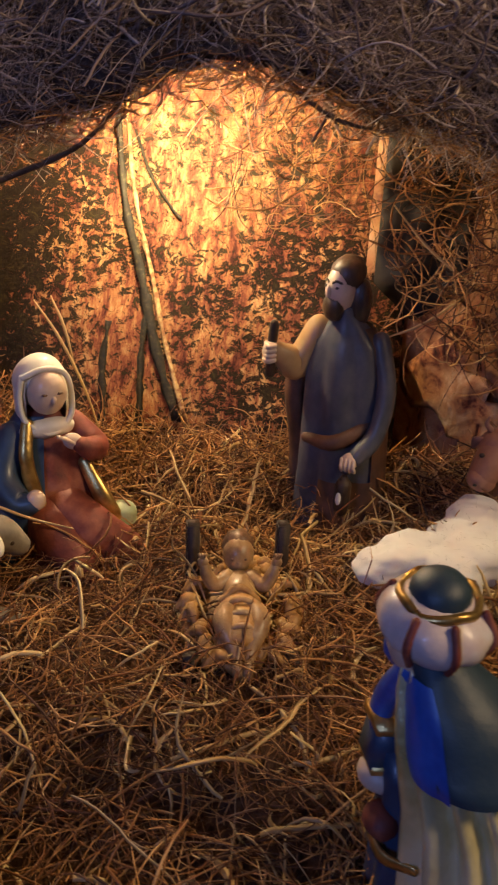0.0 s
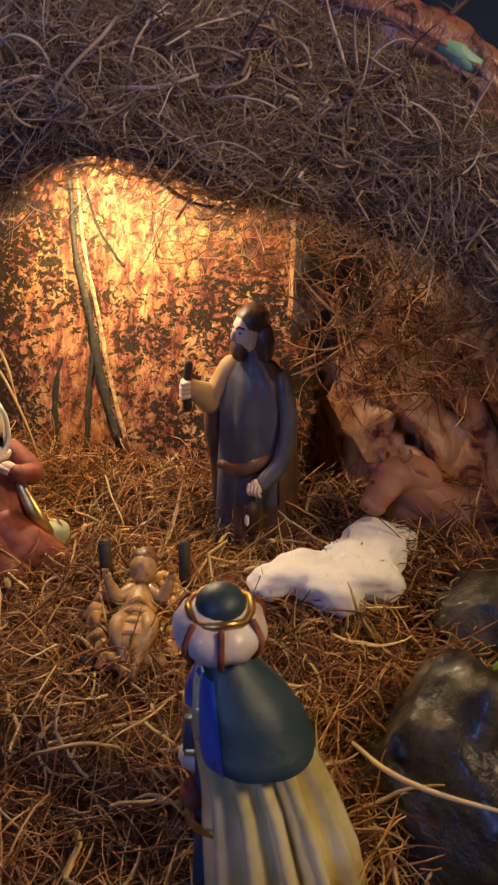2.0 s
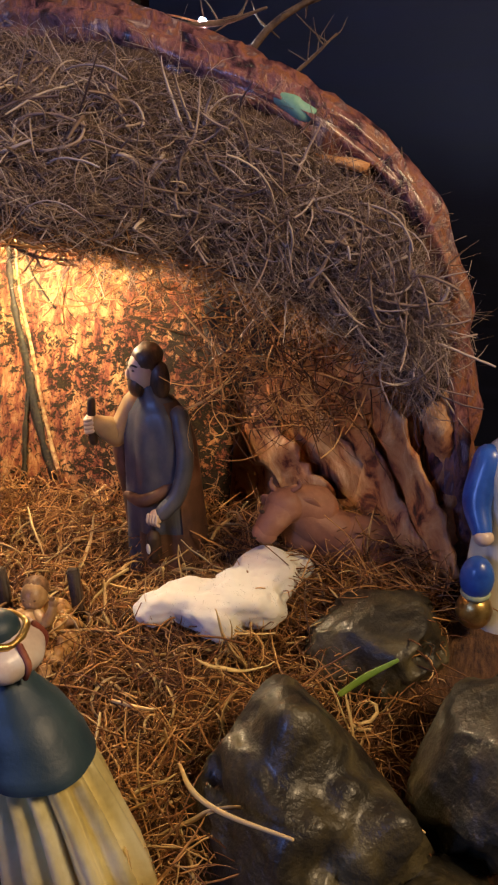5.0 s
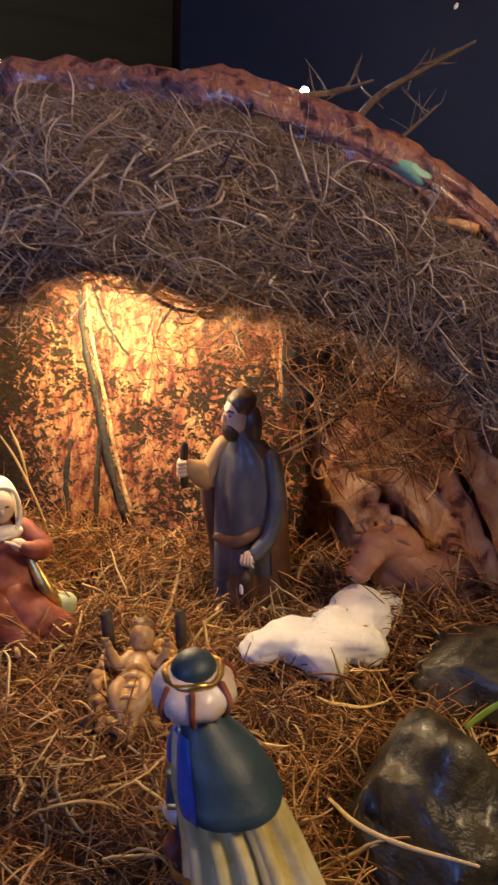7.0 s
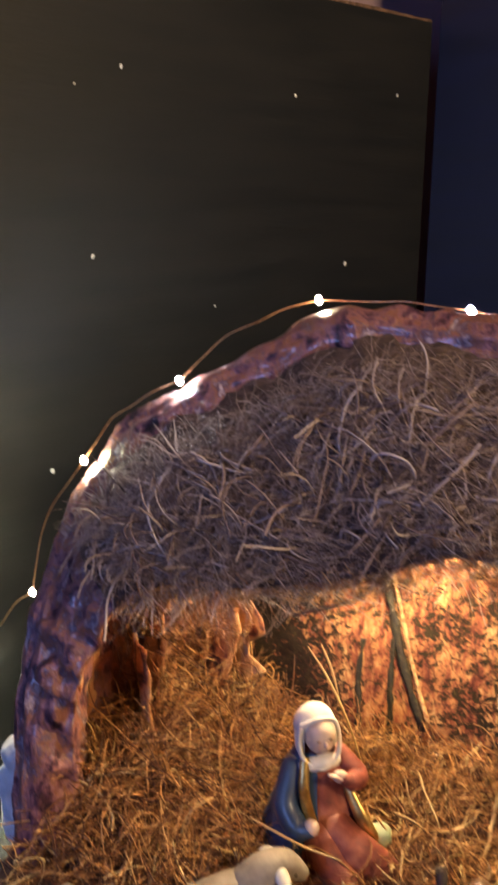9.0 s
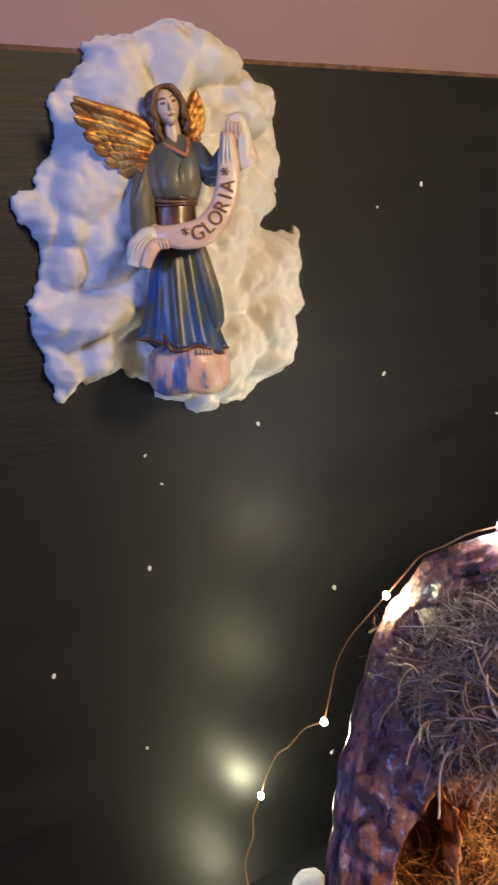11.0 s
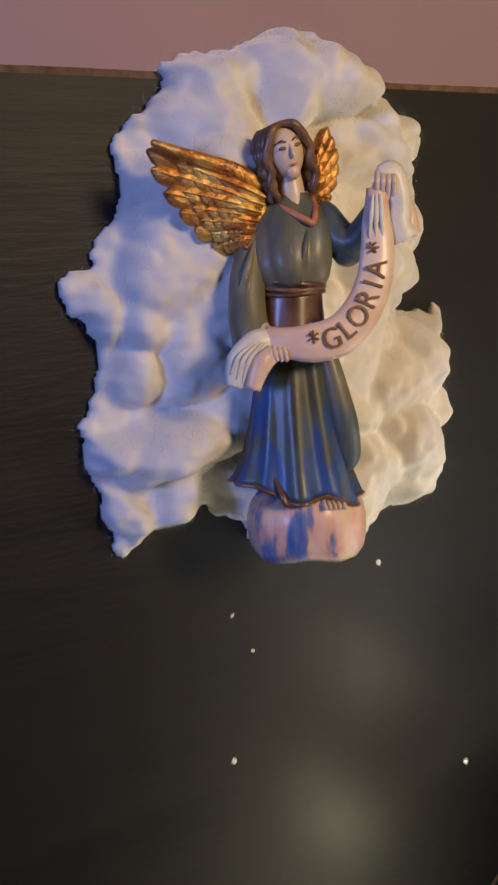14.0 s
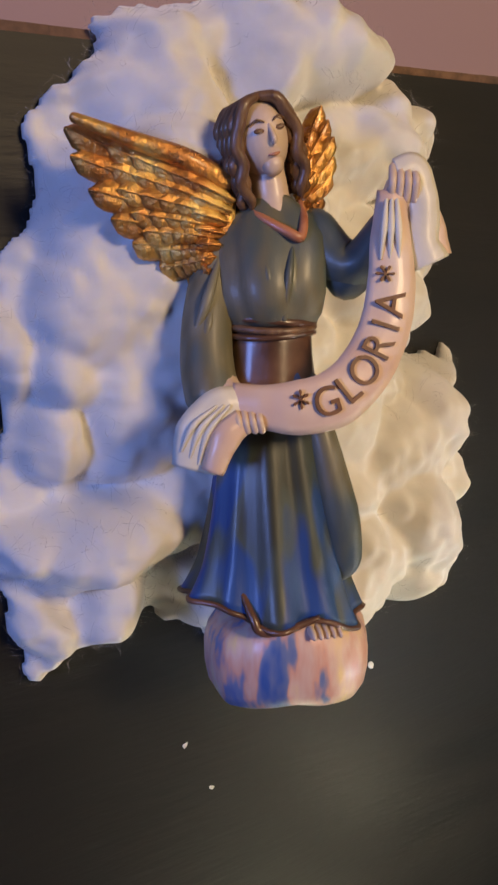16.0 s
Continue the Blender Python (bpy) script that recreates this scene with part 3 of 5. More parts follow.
grotto = tagged(new("grotto"), "arched nativity grotto of painted bark paper and straw thatch", "nativity grotto")
NU = 150
rim_pts = resample([tuple(p) for p in smooth_path(RIM_LINE, 160)], NU)
lip_pts = resample([tuple(p) for p in smooth_path(LIP_LINE, 160)], NU)

# rim: a crumpled rounded band of painted paper
bm = bmesh.new()
rings = []
for i, p in enumerate(rim_pts):
    d = Vector(rim_pts[min(i + 1, NU - 1)] - rim_pts[max(i - 1, 0)]).normalized()
    out = Vector((-d.z, 0, d.x)).normalized()
    fwd = d.cross(out).normalized()
    line = []
    for k in range(40):
        a = 2 * math.pi * k / 40
        wide = 1.6 - 0.6 * min(max((i / NU - 0.60) / 0.13, 0), 1)
        q = out * (0.0125 * wide * math.cos(a) + 0.0120 - 0.0125 * wide) + fwd * (0.017 * wide * math.sin(a))
        w = Vector(p) + q
        crease = 1 - 2.8 * abs(noise.noise(Vector((3.6 * math.cos(a), 3.6 * math.sin(a), 0.10 * i + 1.2 * a / math.pi))))
        w += q.normalized() * (0.0045 * noise.noise(w * 50) + 0.0046 * crease + 0.0020 * noise.noise(w * 170))
        line.append(bm.verts.new(w))
    rings.append(line)
skin_rings(bm, rings, 0)
part("rim", bm, RIM, grotto, "crumpled purple and ochre painted paper rim")

# outer shell going back from the rim
bm = bmesh.new()
grid = []
for i in range(NU):
    p = rim_pts[i]
    c = np.array((-0.10, p[1], 0.05))
    grid.append([p + (c - p) * (0.10 * k / 7) ** 1.0 * np.array((1, 0, 1)) + np.array((0, 0.006 + 0.032 * k, 0)) for k in range(8)])
sheet(bm, grid, 0, 0.004, 0.008, 30, 2.0)
part("shell", bm, RIM, grotto, "crumpled painted paper shell")

# thatch hood from the rim down to the lip
def hood(u, v, out=0.0):
    i = min(u * (NU - 1), NU - 1.001)
    j = int(i)
    f = i - j
    a = rim_pts[j] * (1 - f) + rim_pts[j + 1] * f
    b = lip_pts[j] * (1 - f) + lip_pts[j + 1] * f
    p = a + (b - a) * v
    bulge = math.sin(math.pi * min(v, 1)) * (0.018 + out)
    return p + np.array((0, -0.75, 0.55)) * bulge


bm = bmesh.new()
sheet(bm, [[hood(0.245 + 0.615 * i / 119, 0.02 + 0.98 * k / 15) for k in range(16)] for i in range(120)], 0, 0.006, 0.006, 45, 7.0)
part("roof", bm, THATCH_BED, grotto, "dark matted thatch roof")

bm = bmesh.new()
sheet(bm, [[hood(0.255 * i / 59, 0.02 + 0.98 * k / 21) for k in range(22)] for i in range(60)], 0, 0.005, 0.012, 62, 3.0)
part("pillar", bm, RIM, grotto, "crumpled purple and ochre painted paper pillar")
bm = bmesh.new()
sheet(bm, [[hood(0.85 + 0.14 * i / 29, 0.02 + 0.98 * k / 9) for k in range(10)] for i in range(30)], 0, 0.005, 0.008, 50, 5.0)
part("pillar", bm, BARK, grotto, "crumpled orange painted bark pillar")

def thatch(name, n, seed, r0, r1, l0, l1, curl, v0, v1, material, label, down=0.4, off=0.006, u0=0.255, u1=0.84, steps=9):
    rng = np.random.default_rng(seed)
    uu, vv = rng.uniform(u0, u1, n), rng.uniform(v0, v1, n)
    p = np.array([hood(a, b) for a, b in zip(uu, vv)])
    q = np.array([hood(min(a + 0.01, 1), b) for a, b in zip(uu, vv)]) - p
    w = np.array([hood(a, min(b + 0.03, 1.03)) for a, b in zip(uu, vv)]) - p
    q /= np.linalg.norm(q, axis=1)[:, None] + 1e-9
    w /= np.linalg.norm(w, axis=1)[:, None] + 1e-9
    p += np.array((0, -0.75, 0.55)) * (rng.random((n, 1)) ** 1.4) * off
    swirl = np.array([[3.0 * noise.noise(Vector(c) * 16 + Vector((seed, 0, 0)))] for c in p])
    d = q * rng.choice([-1, 1], (n, 1)) + w * (swirl + rng.normal(0, down, (n, 1))) + rng.normal(0, 0.10, (n, 3))
    return fibres(name, p, d, rng.uniform(l0, l1, n), rng.uniform(r0, r1, n), curl, material, label, steps, 3 if r1 < 0.0005 else 5, 1.0, seed)


thatch("thatch", 15500, 21, 0.00008, 0.00025, 0.025, 0.085, 3.6, 0.26, 1.0, THATCH, "grey brown fibre thatch over the grotto mouth", 0.7, 0.009)
thatch("thatch", 900, 22, 0.00025, 0.0008, 0.04, 0.10, 2.0, 0.36, 0.95, THATCH, "coarse grey rootlets on the thatch", 0.8, 0.013, steps=18)
thatch("thatch", 260, 24, 0.0005, 0.0012, 0.04, 0.10, 1.8, 0.42, 0.93, THATCH, "thick felted grey strands wound over the thatch", 0.9, 0.014, steps=22)
thatch("thatch", 900, 23, 0.00018, 0.0004, 0.02, 0.05, 2.0, 0.94, 1.05, STRAW, "straw fringe along the grotto lip", 0.5, 0.006)

# woodland print at the rear
def back_at(x, z):
    return 0.062 + 0.40 * z


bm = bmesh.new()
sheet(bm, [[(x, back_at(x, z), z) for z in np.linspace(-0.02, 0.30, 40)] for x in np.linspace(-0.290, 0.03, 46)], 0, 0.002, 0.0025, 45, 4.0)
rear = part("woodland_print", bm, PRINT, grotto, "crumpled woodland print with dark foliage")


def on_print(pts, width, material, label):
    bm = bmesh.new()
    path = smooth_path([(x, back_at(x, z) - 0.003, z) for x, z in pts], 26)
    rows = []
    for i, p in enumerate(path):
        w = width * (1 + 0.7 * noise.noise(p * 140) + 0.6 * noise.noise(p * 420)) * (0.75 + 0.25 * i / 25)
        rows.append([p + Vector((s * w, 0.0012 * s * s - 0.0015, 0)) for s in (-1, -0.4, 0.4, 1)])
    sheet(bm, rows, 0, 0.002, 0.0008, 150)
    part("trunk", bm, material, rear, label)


on_print([(-0.188, 0.26), (-0.180, 0.205), (-0.172, 0.165), (-0.158, 0.125), (-0.142, 0.075), (-0.122, 0.028)], 0.0040, TRUNK, "dark printed tree trunk")
# the printed trunk's lit side, given as a strip of paler colour
on_print([(-0.180, 0.25), (-0.172, 0.20), (-0.164, 0.165), (-0.150, 0.125), (-0.134, 0.075), (-0.114, 0.025)], 0.0017, TRUNK_LIT_EDGE, "pale strip drawn as the lit edge of the printed trunk")
on_print([(-0.150, 0.11), (-0.152, 0.07), (-0.150, 0.03), (-0.152, -0.005)], 0.0028, TRUNK, "dark printed tree trunk")
on_print([(-0.178, 0.09), (-0.180, 0.06), (-0.177, 0.03), (-0.178, 0.01)], 0.0030, TRUNK, "dark printed tree trunk")
on_print([(-0.170, 0.215), (-0.155, 0.185), (-0.138, 0.165), (-0.132, 0.16)], 0.0013, TRUNK, "dark printed branch")

# left rear hollow: its shade is put into the dark colour of this sheet
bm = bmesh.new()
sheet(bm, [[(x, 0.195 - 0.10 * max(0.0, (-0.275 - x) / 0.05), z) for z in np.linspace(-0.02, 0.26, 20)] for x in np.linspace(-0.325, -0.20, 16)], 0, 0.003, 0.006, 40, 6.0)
part("hollow", bm, HOLLOW_SHADE, grotto, "dark sheet giving the shade of a hollow in the grotto wall")


def slab(a, b, width, tilt, seed, label="crumpled painted bark sheet", lift_mid=0.003):
    """A crumpled strip of painted bark from a to b."""
    a, b = Vector(a), Vector(b)
    d = b - a
    side = d.cross(Vector((0, -1, 0))).normalized()
    side = (Matrix.Rotation(radians(tilt), 3, d.normalized()) @ side) * width
    nrm = side.cross(d).normalized()
    rng = random.Random(seed)
    e0, e1 = [rng.uniform(0.65, 1.3) for _ in range(20)], [rng.uniform(0.65, 1.3) for _ in range(20)]
    rows = []
    for i in range(20):
        s = i / 19
        rows.append([a + d * s + side * (t * (e0[i] if t < 0 else e1[i])) + nrm * (lift_mid * (1 - t * t) + 0.004 * math.sin(5 * s + seed)) for t in np.linspace(-1, 1, 10)])
    bm = bmesh.new()
    sheet(bm, rows, 0, 0.003, 0.004, 40, seed * 3.1)
    return part("bark_sheet", bm, BARK, grotto, label)


# right rear gap: a near-black sheet before the bark stands in for its shade
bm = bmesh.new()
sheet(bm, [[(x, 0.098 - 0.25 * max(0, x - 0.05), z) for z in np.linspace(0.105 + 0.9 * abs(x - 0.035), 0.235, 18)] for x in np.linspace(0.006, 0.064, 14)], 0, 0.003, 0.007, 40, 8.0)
part("hollow", bm, HOLLOW_SHADE, grotto, "dark sheet giving the shade of a gap in the grotto wall")
# right wall, left wall and ceiling of bark sheets
bm = bmesh.new()
sheet(bm, [[(x, 0.116 - 0.50 * max(0, x - 0.03), z) for z in np.linspace(-0.03, 0.25 - 0.65 * max(0, x - 0.06), 24)] for x in np.linspace(0.0, 0.175, 24)], 0, 0.003, 0.005, 26, 12.0)
part("bark_sheet", bm, BARK, grotto, "crumpled painted bark sheet")
for i, (a, b, w, t) in enumerate([((0.185, 0.030, 0.012), (0.093, 0.062, 0.155), 0.020, -38),
                                  ((0.205, 0.006, 0.025), (0.130, 0.035, 0.155), 0.016, -45), ((0.165, 0.040, 0.000), (0.075, 0.086, 0.125), 0.024, -36), ((0.125, 0.062, 0.004), (0.045, 0.098, 0.085), 0.026, -32),
                                  ((-0.30, 0.06, -0.02), (-0.29, 0.07, 0.22), 0.035, -10), ((-0.345, 0.0, -0.02), (-0.33, 0.02, 0.20), 0.040, -45), ((-0.36, -0.08, -0.03), (-0.345, -0.06, 0.17), 0.036, -70),
                                  ((-0.30, 0.035, 0.03), (-0.275, 0.05, 0.16), 0.012, -20), ((-0.325, -0.045, 0.01), (-0.315, -0.03, 0.13), 0.014, -40)]):
    slab(a, b, w, t, i + 1)
bm = bmesh.new()
sheet(bm, [[(x, y, 0.275 + 0.04 * math.cos((x + 0.1) * 6) - 0.10 * max(0, abs(x + 0.10) - 0.16) - 0.25 * max(0, y - 0.1)) for y in np.linspace(0.0, 0.20, 12)] for x in np.linspace(-0.36, 0.14, 40)], 0, 0.004, 0.008, 35, 9)
part("inner_vault", bm, BARK, grotto, "painted bark paper vault")

# golden straw hanging inside on the right
def hanging(name, n, seed, box0, box1, r0, r1, l0, l1, curl, material, label):
    rng = np.random.default_rng(seed)
    p = rng.uniform(box0, box1, (n, 3))
    d = rng.normal(0, 1, (n, 3)) * np.array((1, 0.5, 0.9))
    return fibres(name, p, d, rng.uniform(l0, l1, n), rng.uniform(r0, r1, n), curl, material, label, 12, 3, 1.0, seed)


hanging("hanging_straw", 230, 31, (0.018, 0.045, 0.130), (0.11, 0.075, 0.235), 0.0002, 0.0007, 0.03, 0.10, 3.2, STRAW, "curly golden straw hanging from the vault")
hanging("hanging_straw", 110, 32, (-0.09, 0.05, 0.17), (0.0, 0.10, 0.25), 0.0002, 0.0005, 0.03, 0.09, 3.0, STRAW, "curly golden straw before the print")
hanging("hanging_straw", 250, 33, (0.045, -0.01, 0.115), (0.145, 0.04, 0.20), 0.0002, 0.0006, 0.03, 0.10, 2.6, STRAW, "curly golden straw by the right wall")
hanging("hanging_straw", 260, 34, (-0.34, -0.04, 0.10), (-0.26, 0.04, 0.20), 0.0002, 0.0005, 0.03, 0.07, 2.4, STRAW, "straw hanging over the left wall")

# mint smear and twigs on the rim
bm = bmesh.new()
blob(bm, (0.101, 0.002, 0.303), (0.013, 0.004, 0.006), 0, (0, 28, 0), 0.4, 120, 16, 8)
part("paint_patch", bm, MINT, grotto, "mint green paint patch")


def twig(pts, r, offshoots, seed):
    rng = random.Random(seed)
    bm = bmesh.new()
    tube(bm, pts, [r, r * 0.8, r * 0.35], 0, 8, 18)
    stem = tagged(mesh_object("twig", bm, TWIG), "thin dry branching twig on the grotto rim", "twig")
    path = smooth_path(pts, 30)
    for k in range(offshoots):
        p = path[rng.randrange(6, 29)]
        d = Vector((rng.uniform(-1, 1), rng.uniform(-0.5, 0.5), rng.uniform(-0.4, 1)))
        bm = bmesh.new()
        tube(bm, [p, p + d * 0.008 + Vector((rng.uniform(-0.003, 0.003), 0, 0)), p + d * 0.02], [r * 0.35, r * 0.25, r * 0.1], 0, 5, 8)
        part("offshoot", bm, TWIG, stem)


twig([(0.055, 0.045, 0.325), (0.075, 0.05, 0.348), (0.100, 0.055, 0.362), (0.132, 0.06, 0.378)], 0.0026, 12, 1)
twig([(0.028, 0.04, 0.350), (0.050, 0.048, 0.352), (0.072, 0.052, 0.358)], 0.0020, 9, 2)
twig([(0.080, 0.045, 0.315), (0.098, 0.052, 0.330), (0.112, 0.058, 0.343)], 0.0014, 8, 3)
twig([(-0.415, 0.03, 0.215), (-0.402, 0.025, 0.225), (-0.385, 0.02, 0.235)], 0.0012, 3, 4)
twig([(-0.165, -0.085, 0.205), (-0.125, -0.09, 0.222), (-0.10, -0.092, 0.245)], 0.0014, 3, 5)
twig([(-0.045, -0.085, 0.255), (-0.020, -0.085, 0.238), (0.005, -0.07, 0.232)], 0.0012, 5, 6)

# bulb under the vault
bm = bmesh.new()
blob(bm, (-0.150, 0.118, 0.262), (0.005, 0.005, 0.007), 0)
tagged(mesh_object("light_bulb", bm, BULB), "small warm glowing bulb under the vault", "light bulb")

# ---- string of lights ----
LEDS = [(-0.509, -0.053, -0.046), (-0.513, -0.021, 0.052), (-0.436, -0.019, 0.150), (-0.383, 0.006, 0.264), (-0.2925, 0.0175, 0.3295), (-0.1980, 0.0750, 0.3819), (-0.0871, 0.0850, 0.3701), (0.0264, 0.0700, 0.3542)]
lights = tagged(new("fairy_lights"), "copper wire string of small glowing lights along the rim", "fairy lights")
rng = random.Random(4)
for a, b in zip(LEDS, LEDS[1:]):
    a, b = Vector(a), Vector(b)
    sag = Vector((-(b - a).z, 0, (b - a).x)) * (0.22 if a.z < 0.2 else 0.12 if a.z < 0.34 else 0.03)
    if a.z < 0.2:
        sag = sag * 0.5
    mids = [a + (b - a) * s + sag * math.sin(math.pi * s) * (1 if k % 2 else 0.8) + Vector([rng.uniform(-0.002, 0.002) for _ in range(3)]) for k, s in enumerate((0.2, 0.4, 0.6, 0.8))]
    bm = bmesh.new()
    tube(bm, [a, *mids, b], [0.0006], 0, 6, 22)
    part("wire", bm, WIRE, lights)
for i, p in enumerate(LEDS):
    bm = bmesh.new()
    blob(bm, p, (0.0026, 0.0026, 0.0032), 0, (0, 0, 0), 0, 0, 12, 8)
    part("bulb", bm, LED_COOL if i in (4, 6, 7) else LED, lights, "glowing light drop")

# ---- figures: each one plain mesh ----
def statue(name, bm, mats, at, label, category):
    bmesh.ops.recalc_face_normals(bm, faces=bm.faces[:])
    ob = tagged(mesh_object(name, bm, mats), label, category)
    ob.matrix_world = at
    return ob


# bearded man standing with a lantern
bm = bmesh.new()
M = [BLUE_GREY, BROWN, SKIN, HAIR, OCHRE, CRIB, VEIL]
loft(bm, [(0, 0.002, -0.012, 0.034, 0.026), (0, 0, 0.01, 0.033, 0.025), (0.001, 0, 0.045, 0.031, 0.024), (0.001, 0, 0.08, 0.030, 0.022), (0, 0.001, 0.105, 0.029, 0.020), (0, 0.002, 0.120, 0.025, 0.017), (-0.001, 0.002, 0.128, 0.016, 0.012), (-0.002, 0, 0.135, 0.008, 0.008), (-0.003, -0.001, 0.140, 0.007, 0.007)], 0, 60, 0.11, 7)
loft(bm, [(0.003, 0.004, -0.012, 0.038, 0.029), (0.003, 0.003, 0.03, 0.036, 0.028), (0.002, 0.003, 0.07, 0.034, 0.026), (0.001, 0.003, 0.10, 0.033, 0.024), (0, 0.003, 0.119, 0.028, 0.019), (-0.001, 0.003, 0.129, 0.018, 0.013)], 1, 36, 0.05, 6, True, -38, 205)
loft(bm, [(0.003, 0.0, -0.012, 0.0385, 0.0300), (0.003, 0.0, 0.012, 0.0365, 0.0285), (0.002, 0.0, 0.040, 0.0335, 0.0260)], 1, 26, 0.06, 7, False, -105, -15)
head = len(bm.verts)
blob(bm, (-0.005, -0.004, 0.149), (0.0112, 0.0120, 0.0140), 2, (8, 0, 0))
blob(bm, (-0.0062, -0.0155, 0.149), (0.0022, 0.003, 0.0035), 2)
blob(bm, (-0.004, 0.0005, 0.1575), (0.0130, 0.0130, 0.0098), 3, (8, 0, 0), 0.10, 260, 22, 14)
blob(bm, (0.002, 0.006, 0.142), (0.0115, 0.009, 0.015), 3, (0, 0, 0), 0.10, 260, 20, 12)
blob(bm, (-0.006, -0.0105, 0.1395), (0.0090, 0.0062, 0.0078), 3, (15, 0, 0), 0.10, 300)
for sx in (-1, 1):
    tube(bm, [(-0.006 + sx * 0.0015, -0.0145, 0.1445), (-0.006 + sx * 0.005, -0.0125, 0.142)], [0.0013, 0.0008], 3, 6, 6)
    blob(bm, (-0.0055 + sx * 0.0045, -0.0140, 0.1515), (0.0021, 0.0012, 0.0009), 3)
    tube(bm, [(-0.0055 + sx * 0.0018, -0.0152, 0.1540), (-0.0055 + sx * 0.0045, -0.0146, 0.1552), (-0.0055 + sx * 0.0075, -0.0120, 0.1540)], [0.0007], 3, 6, 8)
bm.verts.ensure_lookup_table()
bmesh.ops.rotate(bm, cent=(-0.003, 0.001, 0.14), matrix=Matrix.Rotation(radians(-26), 3, "Z"), verts=bm.verts[head:])
tube(bm, [(0.026, -0.012, 0.075), (0.004, -0.027, 0.066), (-0.020, -0.021, 0.064)], [0.004, 0.005, 0.003], 1, 10, 16)
tube(bm, [(-0.022, 0.002, 0.122), (-0.034, -0.006, 0.104), (-0.040, -0.014, 0.108), (-0.046, -0.020, 0.113)], [0.011, 0.0105, 0.009, 0.006], 4, 12, 16)
tube(bm, [(-0.034, -0.004, 0.104), (-0.036, -0.006, 0.085), (-0.031, -0.006, 0.05), (-0.032, -0.006, 0.0)], [0.009, 0.008, 0.006, 0.005], 1, 10, 16, 0.6)
blob(bm, (-0.050, -0.022, 0.113), (0.0062, 0.0055, 0.0068), 2)
for k in range(4):
    tube(bm, [(-0.0545, -0.0235 + 0.001 * k, 0.1085 + k * 0.0028), (-0.050, -0.0282, 0.1085 + k * 0.0028), (-0.0455, -0.0255, 0.109 + k * 0.0028)], [0.0016], 2, 6, 8)
tube(bm, [(-0.050, -0.021, 0.100), (-0.0495, -0.021, 0.118), (-0.049, -0.020, 0.128)], [0.0038, 0.0036, 0.0034], 5, 10, 6)
tube(bm, [(0.024, 0, 0.120), (0.034, -0.008, 0.095), (0.032, -0.018, 0.072), (0.022, -0.028, 0.060)], [0.0080, 0.0072, 0.0068, 0.006], 0, 12, 16)
blob(bm, (0.018, -0.031, 0.058), (0.0062, 0.005, 0.0052), 2)
for k in range(4):
    tube(bm, [(0.013 + 0.003 * k, -0.0345, 0.060), (0.0135 + 0.003 * k, -0.0368, 0.0565), (0.014 + 0.003 * k, -0.0345, 0.0535)], [0.0014], 2, 6, 8)
tube(bm, [(0.012, -0.033, 0.054), (0.017, -0.035, 0.052), (0.021, -0.033, 0.054)], [0.0014], 5, 6, 8)
tube(bm, [(0.016, -0.034, 0.048), (0.016, -0.034, 0.044), (0.016, -0.034, 0.030), (0.016, -0.034, 0.027)], [0.003, 0.0062, 0.0062, 0.004], 5, 8, 10)
blob(bm, (0.0145, -0.0395, 0.037), (0.0022, 0.0014, 0.0042), 6)
statue("man_figurine", bm, M, pose(-0.0065, 0.026, -0.014, 0, 0, -12) @ Matrix.Diagonal((0.82, 0.92, 1.05, 1)), "painted resin bearded man in grey-blue robe holding a lantern", "nativity figurine")

# kneeling woman in a cream veil
bm = bmesh.new()
M = [RED, NAVY, SKIN, VEIL, AUBURN, GILT, GREEN]
loft(bm, [(0.004, -0.006, -0.015, 0.040, 0.036), (0.004, -0.006, 0.0, 0.036, 0.033), (0.002, -0.003, 0.02, 0.028, 0.026), (0, 0, 0.042, 0.021, 0.018), (0, 0.002, 0.058, 0.020, 0.015), (0, 0.003, 0.068, 0.017, 0.012), (0, 0.003, 0.076, 0.009, 0.009)], 0, 40, 0.07, 7)
tube(bm, [(0.0, -0.012, 0.022), (0.012, -0.034, 0.012), (0.030, -0.040, -0.004), (0.040, -0.040, -0.018)], [0.014, 0.015, 0.013, 0.010], 0, 14, 16)
tube(bm, [(-0.006, -0.010, 0.02), (-0.006, -0.034, 0.010), (0.006, -0.046, -0.006), (0.012, -0.048, -0.018)], [0.013, 0.014, 0.012, 0.010], 0, 14, 16)
loft(bm, [(-0.006, 0.004, -0.015, 0.046, 0.040), (-0.005, 0.004, 0.02, 0.034, 0.031), (-0.003, 0.004, 0.045, 0.026, 0.022), (-0.001, 0.004, 0.062, 0.022, 0.017), (0, 0.004, 0.074, 0.014, 0.012)], 1, 36, 0.05, 6, True, 20, 262)
tube(bm, [(-0.012, -0.010, 0.072), (-0.016, -0.018, 0.055), (-0.014, -0.022, 0.035), (-0.010, -0.028, 0.018)], [0.0035, 0.004, 0.0045, 0.004], 5, 8, 14, 0.6)
blob(bm, (0.001, -0.0072, 0.088), (0.0112, 0.0105, 0.0136), 2, (10, 0, 0))
blob(bm, (0.002, -0.0176, 0.0865), (0.0016, 0.002, 0.0026), 2)
blob(bm, (0.000, 0.000, 0.090), (0.0115, 0.0115, 0.0130), 4, (-6, 0, 0), 0.06, 260)
